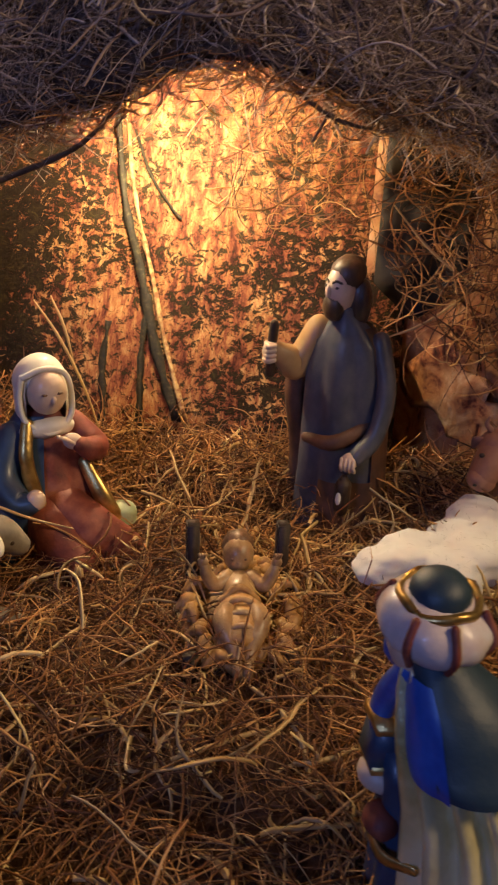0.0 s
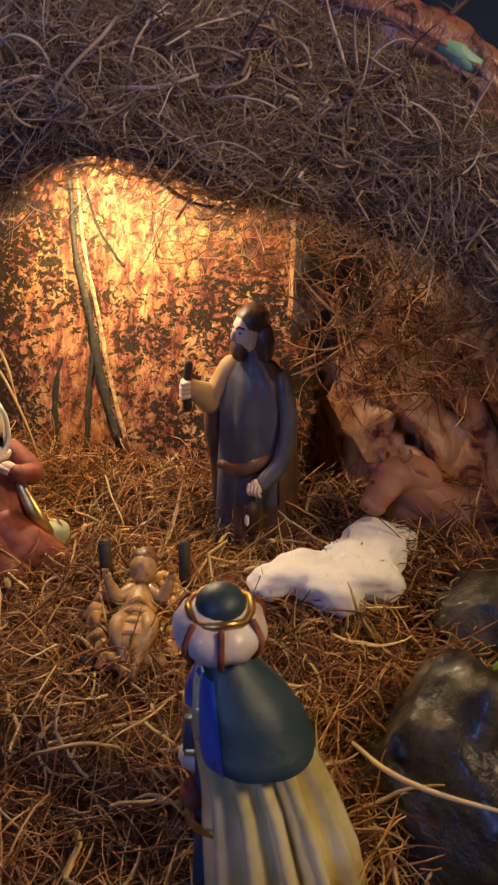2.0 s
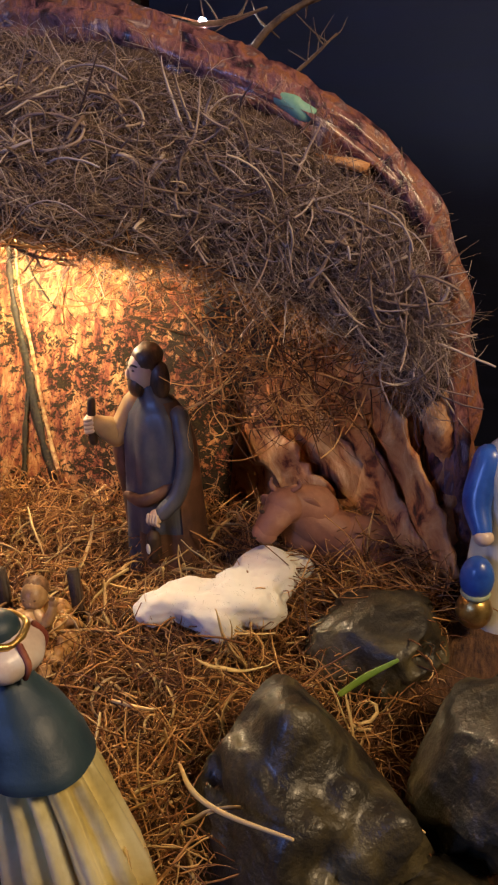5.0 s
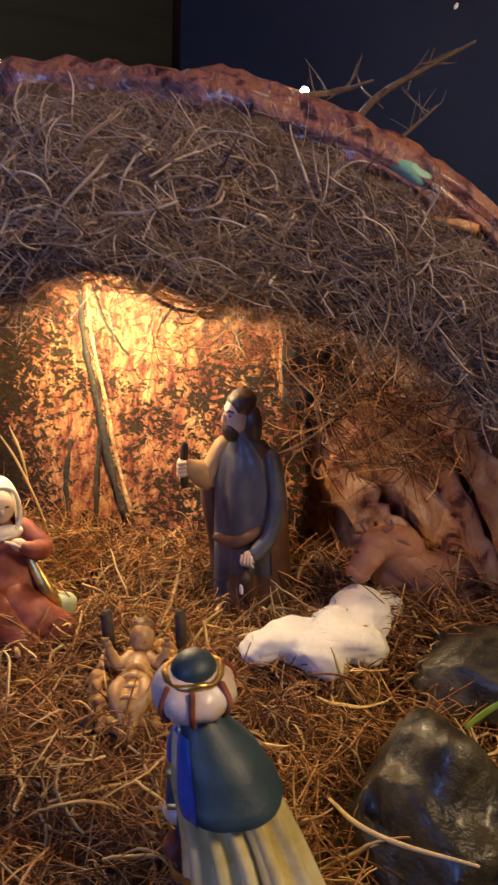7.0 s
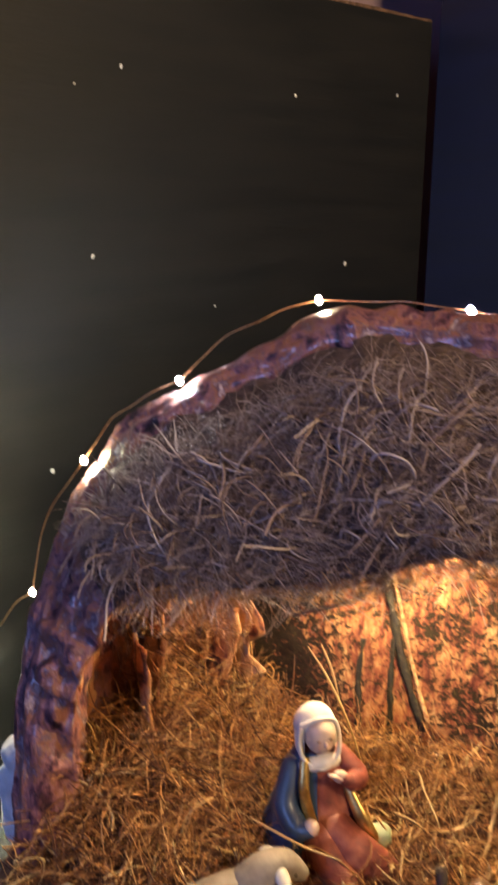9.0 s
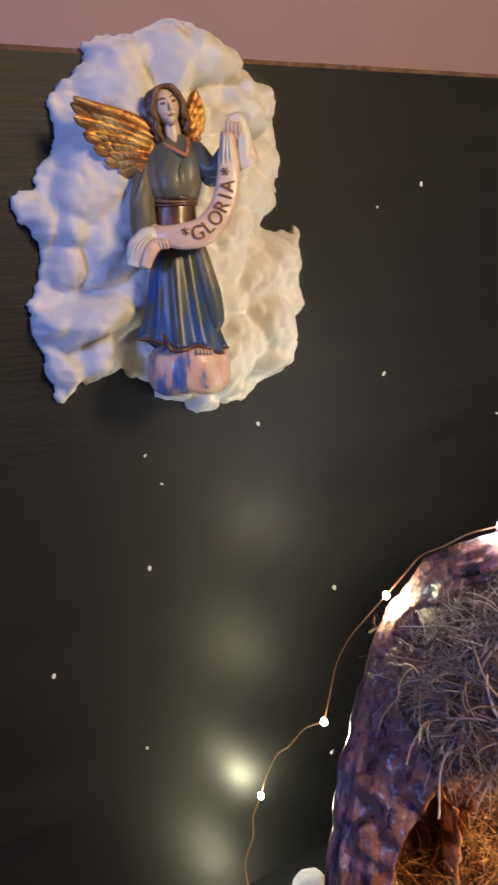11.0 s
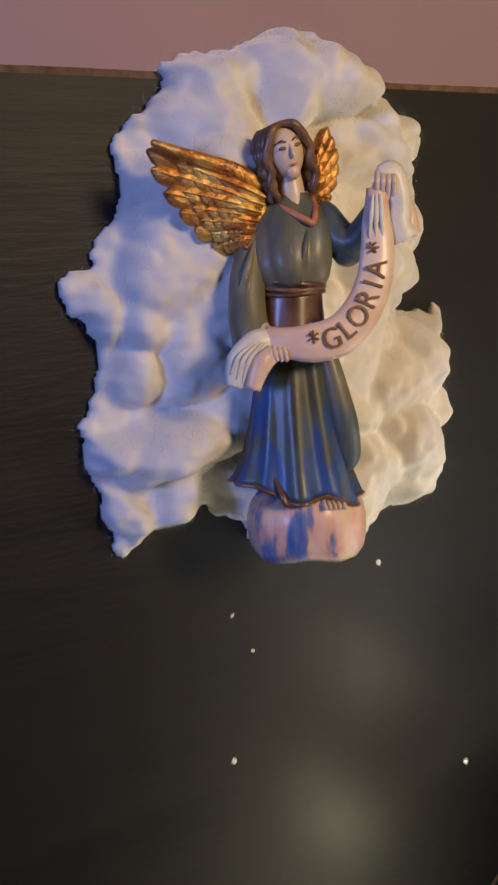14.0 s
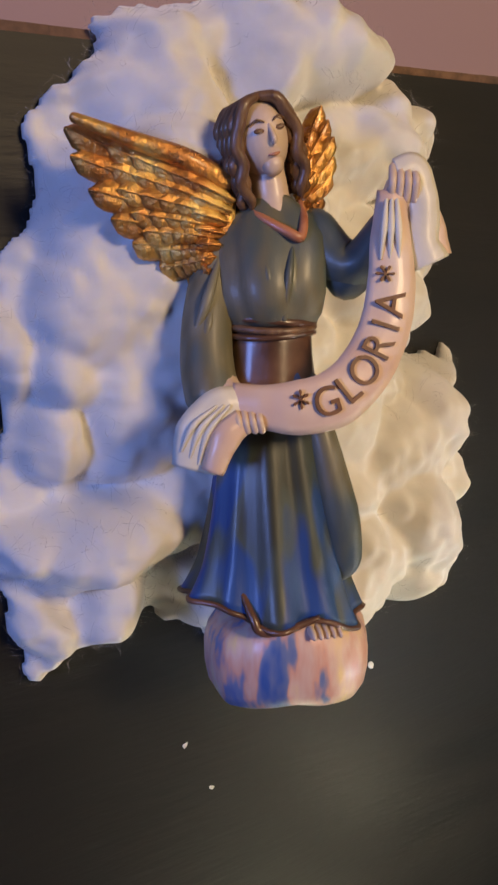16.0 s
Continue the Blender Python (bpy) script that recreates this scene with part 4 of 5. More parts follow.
loft(bm, [(0, 0.002, 0.068, 0.0135, 0.0125), (0, 0.002, 0.076, 0.0150, 0.0145), (0, 0.002, 0.088, 0.0150, 0.0145), (0, 0.002, 0.098, 0.0125, 0.0125), (0, 0.001, 0.104, 0.007, 0.0075), (0, 0.001, 0.1055, 0.001, 0.001)], 3, 30, 0.02, 5, False, -42, 222)
blob(bm, (0, 0.0035, 0.0915), (0.0152, 0.0130, 0.0160), 3, (12, 0, 0), 0.03, 100, 26, 16)
tube(bm, [(-0.0120, -0.006, 0.098), (-0.0145, -0.007, 0.086), (-0.0125, -0.010, 0.073), (0, -0.0140, 0.0655), (0.0125, -0.010, 0.072), (0.0148, -0.007, 0.086), (0.0115, -0.007, 0.098), (0, -0.0095, 0.1025), (-0.0115, -0.007, 0.098)], [0.0017], 3, 10, 40)
blob(bm, (0.000, -0.0065, 0.0660), (0.0160, 0.0095, 0.0060), 3, (-22, 0, 0), 0.10, 160, 22, 12)
for sx in (-1, 1):
    blob(bm, (0.0015 + sx * 0.0042, -0.0168, 0.0900), (0.0018, 0.0009, 0.0008), 4)
tube(bm, [(0.016, 0.002, 0.064), (0.026, -0.010, 0.052), (0.020, -0.020, 0.055), (0.013, -0.022, 0.060)], [0.008, 0.0085, 0.007, 0.0045], 0, 12, 14)
blob(bm, (0.010, -0.021, 0.0620), (0.0060, 0.0035, 0.0048), 2, (0, 30, 0))
for k in range(4):
    tube(bm, [(0.012 - 0.002 * k, -0.0235, 0.0600 + 0.0016 * k), (0.007 - 0.002 * k, -0.0245, 0.0640 + 0.0012 * k)], [0.0012], 2, 6, 6)
tube(bm, [(-0.018, 0, 0.062), (-0.028, -0.012, 0.042), (-0.024, -0.026, 0.032), (-0.018, -0.032, 0.034)], [0.009, 0.0095, 0.0085, 0.006], 1, 12, 14)
blob(bm, (-0.016, -0.033, 0.036), (0.0055, 0.005, 0.0062), 2)
tube(bm, [(0.018, -0.014, 0.044), (0.024, -0.026, 0.026), (0.031, -0.030, 0.010)], [0.004, 0.0055, 0.005], 5, 10, 14, 0.6)
blob(bm, (0.036, -0.026, 0.010), (0.010, 0.008, 0.009), 6, (0, 30, 0), 0.12, 120)
statue("woman_figurine", bm, M, pose(-0.174, -0.036, 0.0, 0, 0, 38), "painted resin kneeling woman in red robe and cream veil", "nativity figurine")

# crib with its infant
crib = tagged(new("crib"), "low dark wooden crib heaped with painted straw", "crib")
crib.matrix_world = pose(-0.046, -0.106, -0.004, 4, 0, 12)
for x in (-0.024, 0.024):
    for y, h in ((0.036, 0.044), (-0.034, 0.018)):
        bm = bmesh.new()
        box(bm, pose(x, y, h / 2 - 0.012, 0, 0, 4), (0.0072, 0.0065, h + 0.016))
        bmesh.ops.bevel(bm, geom=bm.edges[:], offset=0.0008, segments=2, affect="EDGES")
        part("post", bm, CRIB, crib)
bm = bmesh.new()
box(bm, pose(0, 0, 0.0), (0.042, 0.066, 0.010))
bmesh.ops.bevel(bm, geom=bm.edges[:], offset=0.001, segments=2, affect="EDGES")
part("trough", bm, CRIB, crib)
bm = bmesh.new()
rng = random.Random(3)
for k in range(90):
    a = rng.uniform(0, 2 * math.pi)
    w = rng.uniform(0.8, 1.12)
    x, y, z = 0.026 * w * math.cos(a), 0.035 * w * math.sin(a), 0.009 + rng.uniform(-0.004, 0.006)
    u = rng.uniform(0, math.pi)
    tube(bm, [(x - 0.006 * math.cos(u), y - 0.006 * math.sin(u), z - 0.002), (x, y, z + 0.002), (x + 0.006 * math.cos(u), y + 0.006 * math.sin(u), z - rng.uniform(0, 0.004))], [0.0018, 0.0034, 0.0014], 0, 6, 8)
blob(bm, (0, 0, 0.005), (0.023, 0.032, 0.006), 0, (0, 0, 0), 0.2, 120, 20, 10)
tagged(part("bedding", bm, CRIB_STRAW, crib, "golden painted straw bedding"), kind="stuff")
bm = bmesh.new()
M = [INFANT, AUBURN, CRIB_STRAW]
blob(bm, (0, 0.024, 0.0235), (0.0088, 0.0088, 0.0098), 0)
blob(bm, (0, 0.0275, 0.0255), (0.0088, 0.0078, 0.0090), 1, (0, 0, 0), 0.12, 300)
blob(bm, (0, 0.0168, 0.0245), (0.0013, 0.0018, 0.0016), 0)
for sx in (-1, 1):
    blob(bm, (sx * 0.0036, 0.0166, 0.0262), (0.0010, 0.0006, 0.0007), 1)
    tube(bm, [(sx * 0.006, 0.012, 0.019), (sx * 0.013, 0.007, 0.019), (sx * 0.0175, 0.008, 0.025), (sx * 0.019, 0.009, 0.030)], [0.0042, 0.0038, 0.0034, 0.0024], 0, 10, 14)
    blob(bm, (sx * 0.0195, 0.009, 0.032), (0.0030, 0.0020, 0.0032), 0)
    for k in range(3):
        tube(bm, [(sx * 0.0195, 0.009, 0.033), (sx * (0.0185 + 0.0015 * k), 0.008, 0.0375)], [0.0009], 0, 6, 5)
    tube(bm, [(sx * 0.004, -0.006, 0.017), (sx * 0.009, -0.018, 0.022), (sx * 0.004, -0.028, 0.016), (sx * 0.0025, -0.036, 0.012)], [0.0060, 0.0058, 0.0045, 0.0030], 0, 12, 16)
    blob(bm, (sx * 0.0025, -0.038, 0.013), (0.0028, 0.0034, 0.0045), 0)
blob(bm, (0, 0.006, 0.0165), (0.0092, 0.0120, 0.0070), 0)
blob(bm, (0, -0.005, 0.0165), (0.0098, 0.0072, 0.0068), 2, (0, 0, 0), 0.06, 250)
blob(bm, (0, -0.017, 0.0185), (0.0125, 0.0125, 0.0078), 2, (-6, 0, 0), 0.14, 180, 22, 14)
for k in range(3):
    tube(bm, [(-0.0125, -0.009 - 0.007 * k, 0.0175), (0, -0.010 - 0.007 * k, 0.0275 - 0.0008 * k), (0.0125, -0.008 - 0.007 * k, 0.0175)], [0.0014], 0, 8, 14)
tube(bm, [(-0.0095, -0.001, 0.017), (0, 0.001, 0.0238), (0.0095, -0.001, 0.017)], [0.0018], 2, 8, 14)
statue("infant_figurine", bm, M, pose(-0.046, -0.106, -0.002, 6, 0, 12) @ Matrix.Diagonal((0.95, 1.15, 1, 1)), "painted resin infant lying in the crib", "nativity figurine")

# turbaned king seen from behind
bm = bmesh.new()
M = [GOLD_ROBE, CAPE, ROYAL, TURBAN, SKIN, GILT, NAVY, RED]
loft(bm, [(0.042, -0.014, -0.085, 0.037, 0.034), (0.038, -0.013, -0.04, 0.035, 0.032), (0.032, -0.011, 0.0, 0.031, 0.028), (0.025, -0.009, 0.03, 0.0255, 0.0235), (0.015, -0.006, 0.055, 0.021, 0.019), (0.006, -0.002, 0.070, 0.014, 0.012), (0, 0, 0.080, 0.008, 0.008)], 0, 120, 0.20, 13, False)
loft(bm, [(0.020, -0.009, 0.049, 0.0250, 0.0240), (0.019, -0.009, 0.052, 0.0248, 0.0238), (0.017, -0.007, 0.057, 0.0235, 0.0225), (0.012, -0.005, 0.069, 0.0190, 0.018), (0.006, -0.002, 0.077, 0.0130, 0.012), (0, 0, 0.084, 0.010, 0.009)], 1, 48, 0.02, 5, True, -170, 70)
# blue panel over the teal cape: the blue lamp's highlight, put into colour
loft(bm, [(0.020, -0.009, 0.048, 0.0258, 0.0248), (0.019, -0.009, 0.052, 0.0255, 0.0245), (0.017, -0.007, 0.057, 0.0242, 0.0232), (0.012, -0.005, 0.069, 0.0196, 0.0186), (0.006, -0.002, 0.077, 0.0135, 0.0125)], 2, 20, 0.03, 9, True, -176, -112)
tube(bm, [(-0.006, -0.002, 0.074), (-0.011, 0.002, 0.062), (-0.013, 0.004, 0.050), (-0.012, 0.002, 0.040)], [0.005, 0.0052, 0.005, 0.004], 2, 12, 16)
loft(bm, [(0.008, -0.004, -0.085, 0.022, 0.026), (0.006, -0.003, -0.02, 0.017, 0.022), (0.002, 0.0, 0.020, 0.013, 0.017), (-0.002, 0.002, 0.040, 0.010, 0.012)], 6, 48, 0.16, 7)
blob(bm, (-0.009, -0.012, 0.016), (0.007, 0.008, 0.006), 7, (0, 0, 20), 0.2, 160)
tube(bm, [(-0.014, -0.010, 0.012), (-0.008, -0.020, 0.008), (0.004, -0.026, 0.010)], [0.0022, 0.003, 0.0022], 5, 8, 14, 0.5)
box(bm, pose(-0.010, 0.002, 0.040, 0, 10, 20), (0.014, 0.014, 0.016), 6)
box(bm, pose(-0.010, 0.002, 0.0495, 0, 10, 20), (0.0155, 0.0155, 0.003), 5)
box(bm, pose(-0.010, 0.002, 0.0315, 0, 10, 20), (0.0155, 0.0155, 0.003), 5)
blob(bm, (-0.010, 0.000, 0.026), (0.010, 0.009, 0.006), 4)
blob(bm, (-0.003, 0.004, 0.083), (0.0125, 0.0125, 0.0135), 4)
blob(bm, (-0.006, 0.012, 0.074), (0.009, 0.006, 0.010), 2, (0, 0, 0), 0.2, 150)
blob(bm, (0, 0, 0.094), (0.0205, 0.0205, 0.0115), 3, (0, 4, 0), 0.07, 150, 36, 18)
tube(bm, [(0.0135 * math.cos(a), 0.0135 * math.sin(a), 0.1025 + 0.001 * math.sin(4 * a)) for a in np.linspace(0, 2 * math.pi, 13)], [0.0017], 5, 8, 40)
blob(bm, (0, 0, 0.1035), (0.0110, 0.0110, 0.0080), 1, (0, 0, 0), 0.04, 150)
for a in (-120, -75, -20, 40, 100, 160):
    r0 = radians(a)
    tube(bm, [(0.0165 * math.cos(r0), 0.0165 * math.sin(r0), 0.1015), (0.0208 * math.cos(r0), 0.0208 * math.sin(r0), 0.094), (0.017 * math.cos(r0), 0.017 * math.sin(r0), 0.0865)], [0.0016], 7, 6, 10)
statue("king_figurine", bm, M, pose(0.031, -0.226, 0.015, 0, 0, 0) @ Matrix.Diagonal((0.86, 0.90, 0.97, 1)), "painted resin king with turban, dark cape and gold robe", "nativity figurine")

# figure in blue beside the grotto
bm = bmesh.new()
M = [VEIL, ROYAL, HAIR, SKIN, GILT, GREEN]
loft(bm, [(0, 0, -0.03, 0.030, 0.026), (0, 0, 0.02, 0.027, 0.023), (0, 0, 0.06, 0.024, 0.020), (0, 0, 0.09, 0.025, 0.018), (0, 0, 0.105, 0.019, 0.014), (0, 0, 0.114, 0.008, 0.008)], 0, 36, 0.07, 7)
loft(bm, [(0.002, -0.002, -0.03, 0.033, 0.029), (0.002, -0.002, 0.03, 0.029, 0.025), (0.001, -0.001, 0.075, 0.027, 0.021), (0, 0, 0.103, 0.021, 0.016)], 1, 30, 0.07, 6, True, -100, 60)
blob(bm, (0, -0.002, 0.123), (0.0105, 0.0115, 0.0130), 3)
blob(bm, (0, 0.001, 0.127), (0.0125, 0.0125, 0.0115), 2, (0, 0, 0), 0.12, 260)
tube(bm, [(-0.020, 0, 0.098), (-0.028, -0.008, 0.075), (-0.028, -0.020, 0.060)], [0.009, 0.009, 0.006], 1, 12, 12)
blob(bm, (-0.028, -0.023, 0.058), (0.006, 0.005, 0.005), 3)
blob(bm, (-0.030, -0.024, 0.032), (0.010, 0.010, 0.014), 1)
blob(bm, (-0.030, -0.024, 0.010), (0.011, 0.011, 0.012), 4)
blob(bm, (-0.030, -0.024, 0.022), (0.009, 0.009, 0.004), 5)
statue("standing_figurine", bm, M, pose(0.236, 0.0, 0.015, 0, 0, 20), "painted resin standing figure in blue and white holding a vessel", "nativity figurine")

# ox lying down
bm = bmesh.new()
M = [HIDE, CRIB]
blob(bm, (0.030, 0.006, 0.016), (0.044, 0.022, 0.022), 0, (0, -4, 0), 0.06, 50, 30, 18)
blob(bm, (0.004, 0.0, 0.028), (0.022, 0.018, 0.024), 0, (0, 20, 0), 0.05, 60, 22, 14)
tube(bm, [(0.022, 0.002, 0.024), (0.006, -0.004, 0.036), (-0.004, -0.010, 0.050)], [0.019, 0.017, 0.012], 0, 20, 14)
head = len(bm.verts)
tube(bm, [(0.014, 0.000, 0.030), (0.008, -0.006, 0.036), (0.0, -0.014, 0.042)], [0.021, 0.019, 0.015], 0, 20, 14)
blob(bm, (-0.004, -0.019, 0.043), (0.0150, 0.0140, 0.0140), 0, (0, 20, 0), 0.04, 80, 26, 18)
tube(bm, [(-0.006, -0.022, 0.041), (-0.012, -0.029, 0.034), (-0.016, -0.034, 0.028)], [0.0125, 0.0110, 0.0094], 0, 20, 14)
blob(bm, (-0.017, -0.036, 0.0265), (0.0096, 0.0078, 0.0074), 0, (0, 25, 0), 0.05, 120, 20, 14)
for sx in (-1, 1):
    tube(bm, [(-0.004 + sx * 0.011, -0.020, 0.048), (-0.002 + sx * 0.017, -0.018, 0.047), (0.0 + sx * 0.021, -0.016, 0.042)], [0.0034, 0.0042, 0.0018], 0, 10, 10, 0.5)
    tube(bm, [(-0.005 + sx * 0.007, -0.019, 0.056), (-0.004 + sx * 0.011, -0.018, 0.060), (-0.004 + sx * 0.010, -0.018, 0.065)], [0.0022, 0.0018, 0.0008], 0, 8, 8)
    blob(bm, (-0.010 + sx * 0.0085, -0.0310 + sx * 0.003, 0.0440), (0.0018, 0.0014, 0.0016), 1)
    blob(bm, (-0.018 + sx * 0.0042, -0.0430 + sx * 0.0015, 0.0270), (0.0013, 0.0010, 0.0010), 1)
bm.verts.ensure_lookup_table()
bmesh.ops.translate(bm, vec=(-0.008, 0.004, 0.011), verts=bm.verts[head:])
tube(bm, [(0.004, -0.016, 0.006), (-0.010, -0.022, 0.0), (-0.004, -0.026, -0.006)], [0.007, 0.006, 0.005], 0, 10, 12)
tube(bm, [(0.060, -0.012, 0.008), (0.050, -0.024, 0.002), (0.036, -0.026, -0.004)], [0.012, 0.009, 0.006], 0, 12, 12)
statue("ox_figurine", bm, M, pose(0.100, 0.026, 0.010, 0, 0, 4) @ Matrix.Diagonal((0.92, 0.88, 0.88, 1)), "painted resin reddish brown ox lying in the straw", "nativity figurine")

# sheep lying at the left
bm = bmesh.new()
M = [FLEECE, CRIB, VEIL]
blob(bm, (0, 0, 0.020), (0.046, 0.022, 0.022), 0, (0, -6, 0), 0.08, 60, 30, 18)
tube(bm, [(0.030, 0.0, 0.030), (0.044, 0.0, 0.038), (0.056, 0.0, 0.036), (0.066, 0.0, 0.026)], [0.015, 0.0125, 0.010, 0.006], 0, 14, 16)
blob(bm, (0.048, -0.012, 0.040), (0.005, 0.009, 0.0035), 2, (30, 0, 0))
blob(bm, (0.048, 0.012, 0.040), (0.005, 0.009, 0.0035), 2, (-30, 0, 0))
blob(bm, (0.059, -0.0085, 0.034), (0.0013, 0.0010, 0.0013), 1)
for sy in (-1, 1):
    tube(bm, [(0.030, sy * 0.014, 0.008), (0.044, sy * 0.018, 0.0), (0.054, sy * 0.016, -0.006)], [0.008, 0.006, 0.005], 0, 10, 10)
statue("sheep_figurine", bm, M, pose(-0.208, -0.150, 0.0, 0, 0, 48), "painted resin grey sheep lying in the straw", "nativity figurine")


# ---- cotton wool ----
def cotton(name, shape, label, at, fuzz, seed, depth=0.7, wisp=0.011, edge_only=False):
    """A mass of cotton wool, from lumps or a ready shape, with a haze of fine curled fibres over it as its part."""
    rng = np.random.default_rng(seed)
    if isinstance(shape, list):
        bm = bmesh.new()
        for i, (x, y, z, r) in enumerate(shape):
            blob(bm, (x, y, z), (r, r * depth, r), 0, (0, rng.uniform(0, 180), 0), 0.35, 45, 28, 18, seed + i * 0.7)
    else:
        bm = shape
    ob = tagged(mesh_object(name, bm, COTTON), label, "cotton wool")
    ob.matrix_world = at
    if isinstance(shape, list):
        melt = ob.modifiers.new("melt", "REMESH")
        melt.mode, melt.voxel_size, melt.use_smooth_shade = "VOXEL", 0.0020, True
        soft = ob.modifiers.new("soft", "SMOOTH")
        soft.iterations, soft.factor = 12, 0.6
        for size, amount in ((0.045, 0.016), (0.018, 0.007), (0.006, 0.0014)):
            tex = bpy.data.textures.new("lumps", "CLOUDS")
            tex.noise_scale, tex.noise_depth = size, 2
            lump = ob.modifiers.new("lump", "DISPLACE")
            lump.texture, lump.strength, lump.mid_level = tex, amount, 0.5
    dg = bpy.context.evaluated_depsgraph_get()
    dg.update()
    seen = ob.evaluated_get(dg)
    me = seen.to_mesh()
    V = np.array([v.co[:] for v in me.vertices])
    N = np.array([v.normal[:] for v in me.vertices])
    seen.to_mesh_clear()
    side = np.flatnonzero(N[:, 1] > -0.55) if edge_only else np.arange(len(V))
    pick = rng.choice(side, fuzz)
    p = V[pick] + N[pick] * rng.uniform(-0.0005, 0.0022, (fuzz, 1)) + rng.normal(0, 0.0008, (fuzz, 3))
    d = rng.normal(size=(fuzz, 3)) + 0.25 * N[pick]
    fibres("fuzz", p, d, rng.uniform(0.3, 1.0, fuzz) * wisp, rng.uniform(0.00003, 0.00007, fuzz), 2.4, COTTON_FIBRE, "fine cotton fuzz", 6, 3, 1.0, seed, ob)
    return ob


# outline of the cloud along the board and up it; it swells towards its middle
EDGE = [(a + 0.006, b) for a, b in [(-0.735, 0.698), (-0.688, 0.690), (-0.648, 0.662), (-0.646, 0.640), (-0.634, 0.600), (-0.660, 0.566), (-0.618, 0.557), (-0.629, 0.505), (-0.648, 0.450), (-0.677, 0.432), (-0.725, 0.428), (-0.757, 0.455), (-0.778, 0.470),
        (-0.824, 0.456), (-0.838, 0.505), (-0.829, 0.546), (-0.835, 0.590), (-0.812, 0.606), (-0.808, 0.636), (-0.790, 0.668), (-0.768, 0.688)]]


def swell(x, z):
    """How far a place lies inside the outline; below zero outside it."""
    inside, best = False, 9.0
    for (ax, az), (bx, bz) in zip(EDGE, EDGE[1:] + EDGE[:1]):
        if (az > z) != (bz > z) and x < ax + (bx - ax) * (z - az) / (bz - az):
            inside = not inside
        f = min(max(((x - ax) * (bx - ax) + (z - az) * (bz - az)) / ((bx - ax) ** 2 + (bz - az) ** 2), 0), 1)
        best = min(best, math.hypot(x - ax - f * (bx - ax), z - az - f * (bz - az)))
    return best if inside else -best


rng = np.random.default_rng(29)
PUFFS = []
while len(PUFFS) < 150:
    x, z, r = rng.uniform(-0.85, -0.60), rng.uniform(0.415, 0.71), rng.uniform(0.009, 0.028)
    if swell(x, z) > 0.35 * r - 0.004:
        PUFFS.append((x, z, r, rng.uniform(-0.004, 0.012), rng.uniform(0, math.pi), rng.uniform(0.6, 1.0)))
PUFFS = np.array(PUFFS)


def billow(x, z):
    """Depth of the cotton over the board: rounded puffs that press on one another, drawn out into wisps."""
    p = Vector((x, 0, z))
    wx = x + 0.010 * noise.noise(p * 20) + 0.004 * noise.noise(p * 55)
    wz = z + 0.010 * noise.noise(p * 20 + Vector((7, 3, 0))) + 0.004 * noise.noise(p * 55 + Vector((3, 1, 0)))
    dx, dz = wx - PUFFS[:, 0], wz - PUFFS[:, 1]
    c, s = np.cos(PUFFS[:, 4]), np.sin(PUFFS[:, 4])
    u, v = (dx * c + dz * s) * PUFFS[:, 5], (dz * c - dx * s) / PUFFS[:, 5]
    cap = np.sqrt(np.maximum(PUFFS[:, 2] ** 2 - u * u - v * v, 0)) * 1.15 + PUFFS[:, 3] * (u * u + v * v < PUFFS[:, 2] ** 2)
    top = 0.0009 * math.log(float(np.exp(cap / 0.0009).sum()) / len(cap)) + 0.003
    rim = swell(x, z) + 0.005 + 0.010 * noise.noise(p * 42) + 0.0045 * noise.noise(p * 130)
    edge = 1 - math.exp(-max(rim, 0) / 0.007)
    fluff = 0.0050 * abs(noise.noise(p * 75)) + 0.0030 * abs(noise.noise(p * 160 + Vector((5, 0, 0))))
    return rim, edge * (0.004 + max(top, 0) * 1.2 + fluff) + 0.008 * min(max(rim, 0) / 0.06, 1)


bm = bmesh.new()
CELL = 0.0014
cols, rows = int(0.27 / CELL), int(0.315 / CELL)
front, rear_side = {}, {}
for a in range(cols):
    for b in range(rows):
        x, z = -0.866 + a * CELL, 0.404 + b * CELL
        rim, depth = billow(x, z)
        if rim > 0:
            front[a, b] = bm.verts.new((x, -0.004 - depth, z))
            rear_side[a, b] = bm.verts.new((x, 0.0 - 0.0015 * min(rim / 0.004, 1) + 0.0005, z))
cells = [(a, b) for a, b in front if (a + 1, b) in front and (a, b + 1) in front and (a + 1, b + 1) in front]
have = set(cells)
for a, b in cells:
    loop = ((a, b), (a + 1, b), (a + 1, b + 1), (a, b + 1))
    bm.faces.new([front[k] for k in loop])
    bm.faces.new([rear_side[k] for k in loop[::-1]])
    for k, (da, db) in enumerate(((0, -1), (1, 0), (0, 1), (-1, 0))):
        if (a + da, b + db) not in have:
            p, q = loop[k], loop[(k + 1) % 4]
            bm.faces.new((front[q], front[p], rear_side[p], rear_side[q]))
bmesh.ops.delete(bm, geom=[v for v in bm.verts if not v.link_faces], context="VERTS")
bmesh.ops.smooth_vert(bm, verts=bm.verts[:], factor=0.5, use_axis_x=True, use_axis_y=True, use_axis_z=True)
bmesh.ops.smooth_vert(bm, verts=bm.verts[:], factor=0.5, use_axis_x=True, use_axis_y=True, use_axis_z=True)
cotton("cotton_cloud", bm, "fluffy white cotton wool cloud fixed to the board", BOARD_AT, 9000, 51, 0.75, 0.011, True)
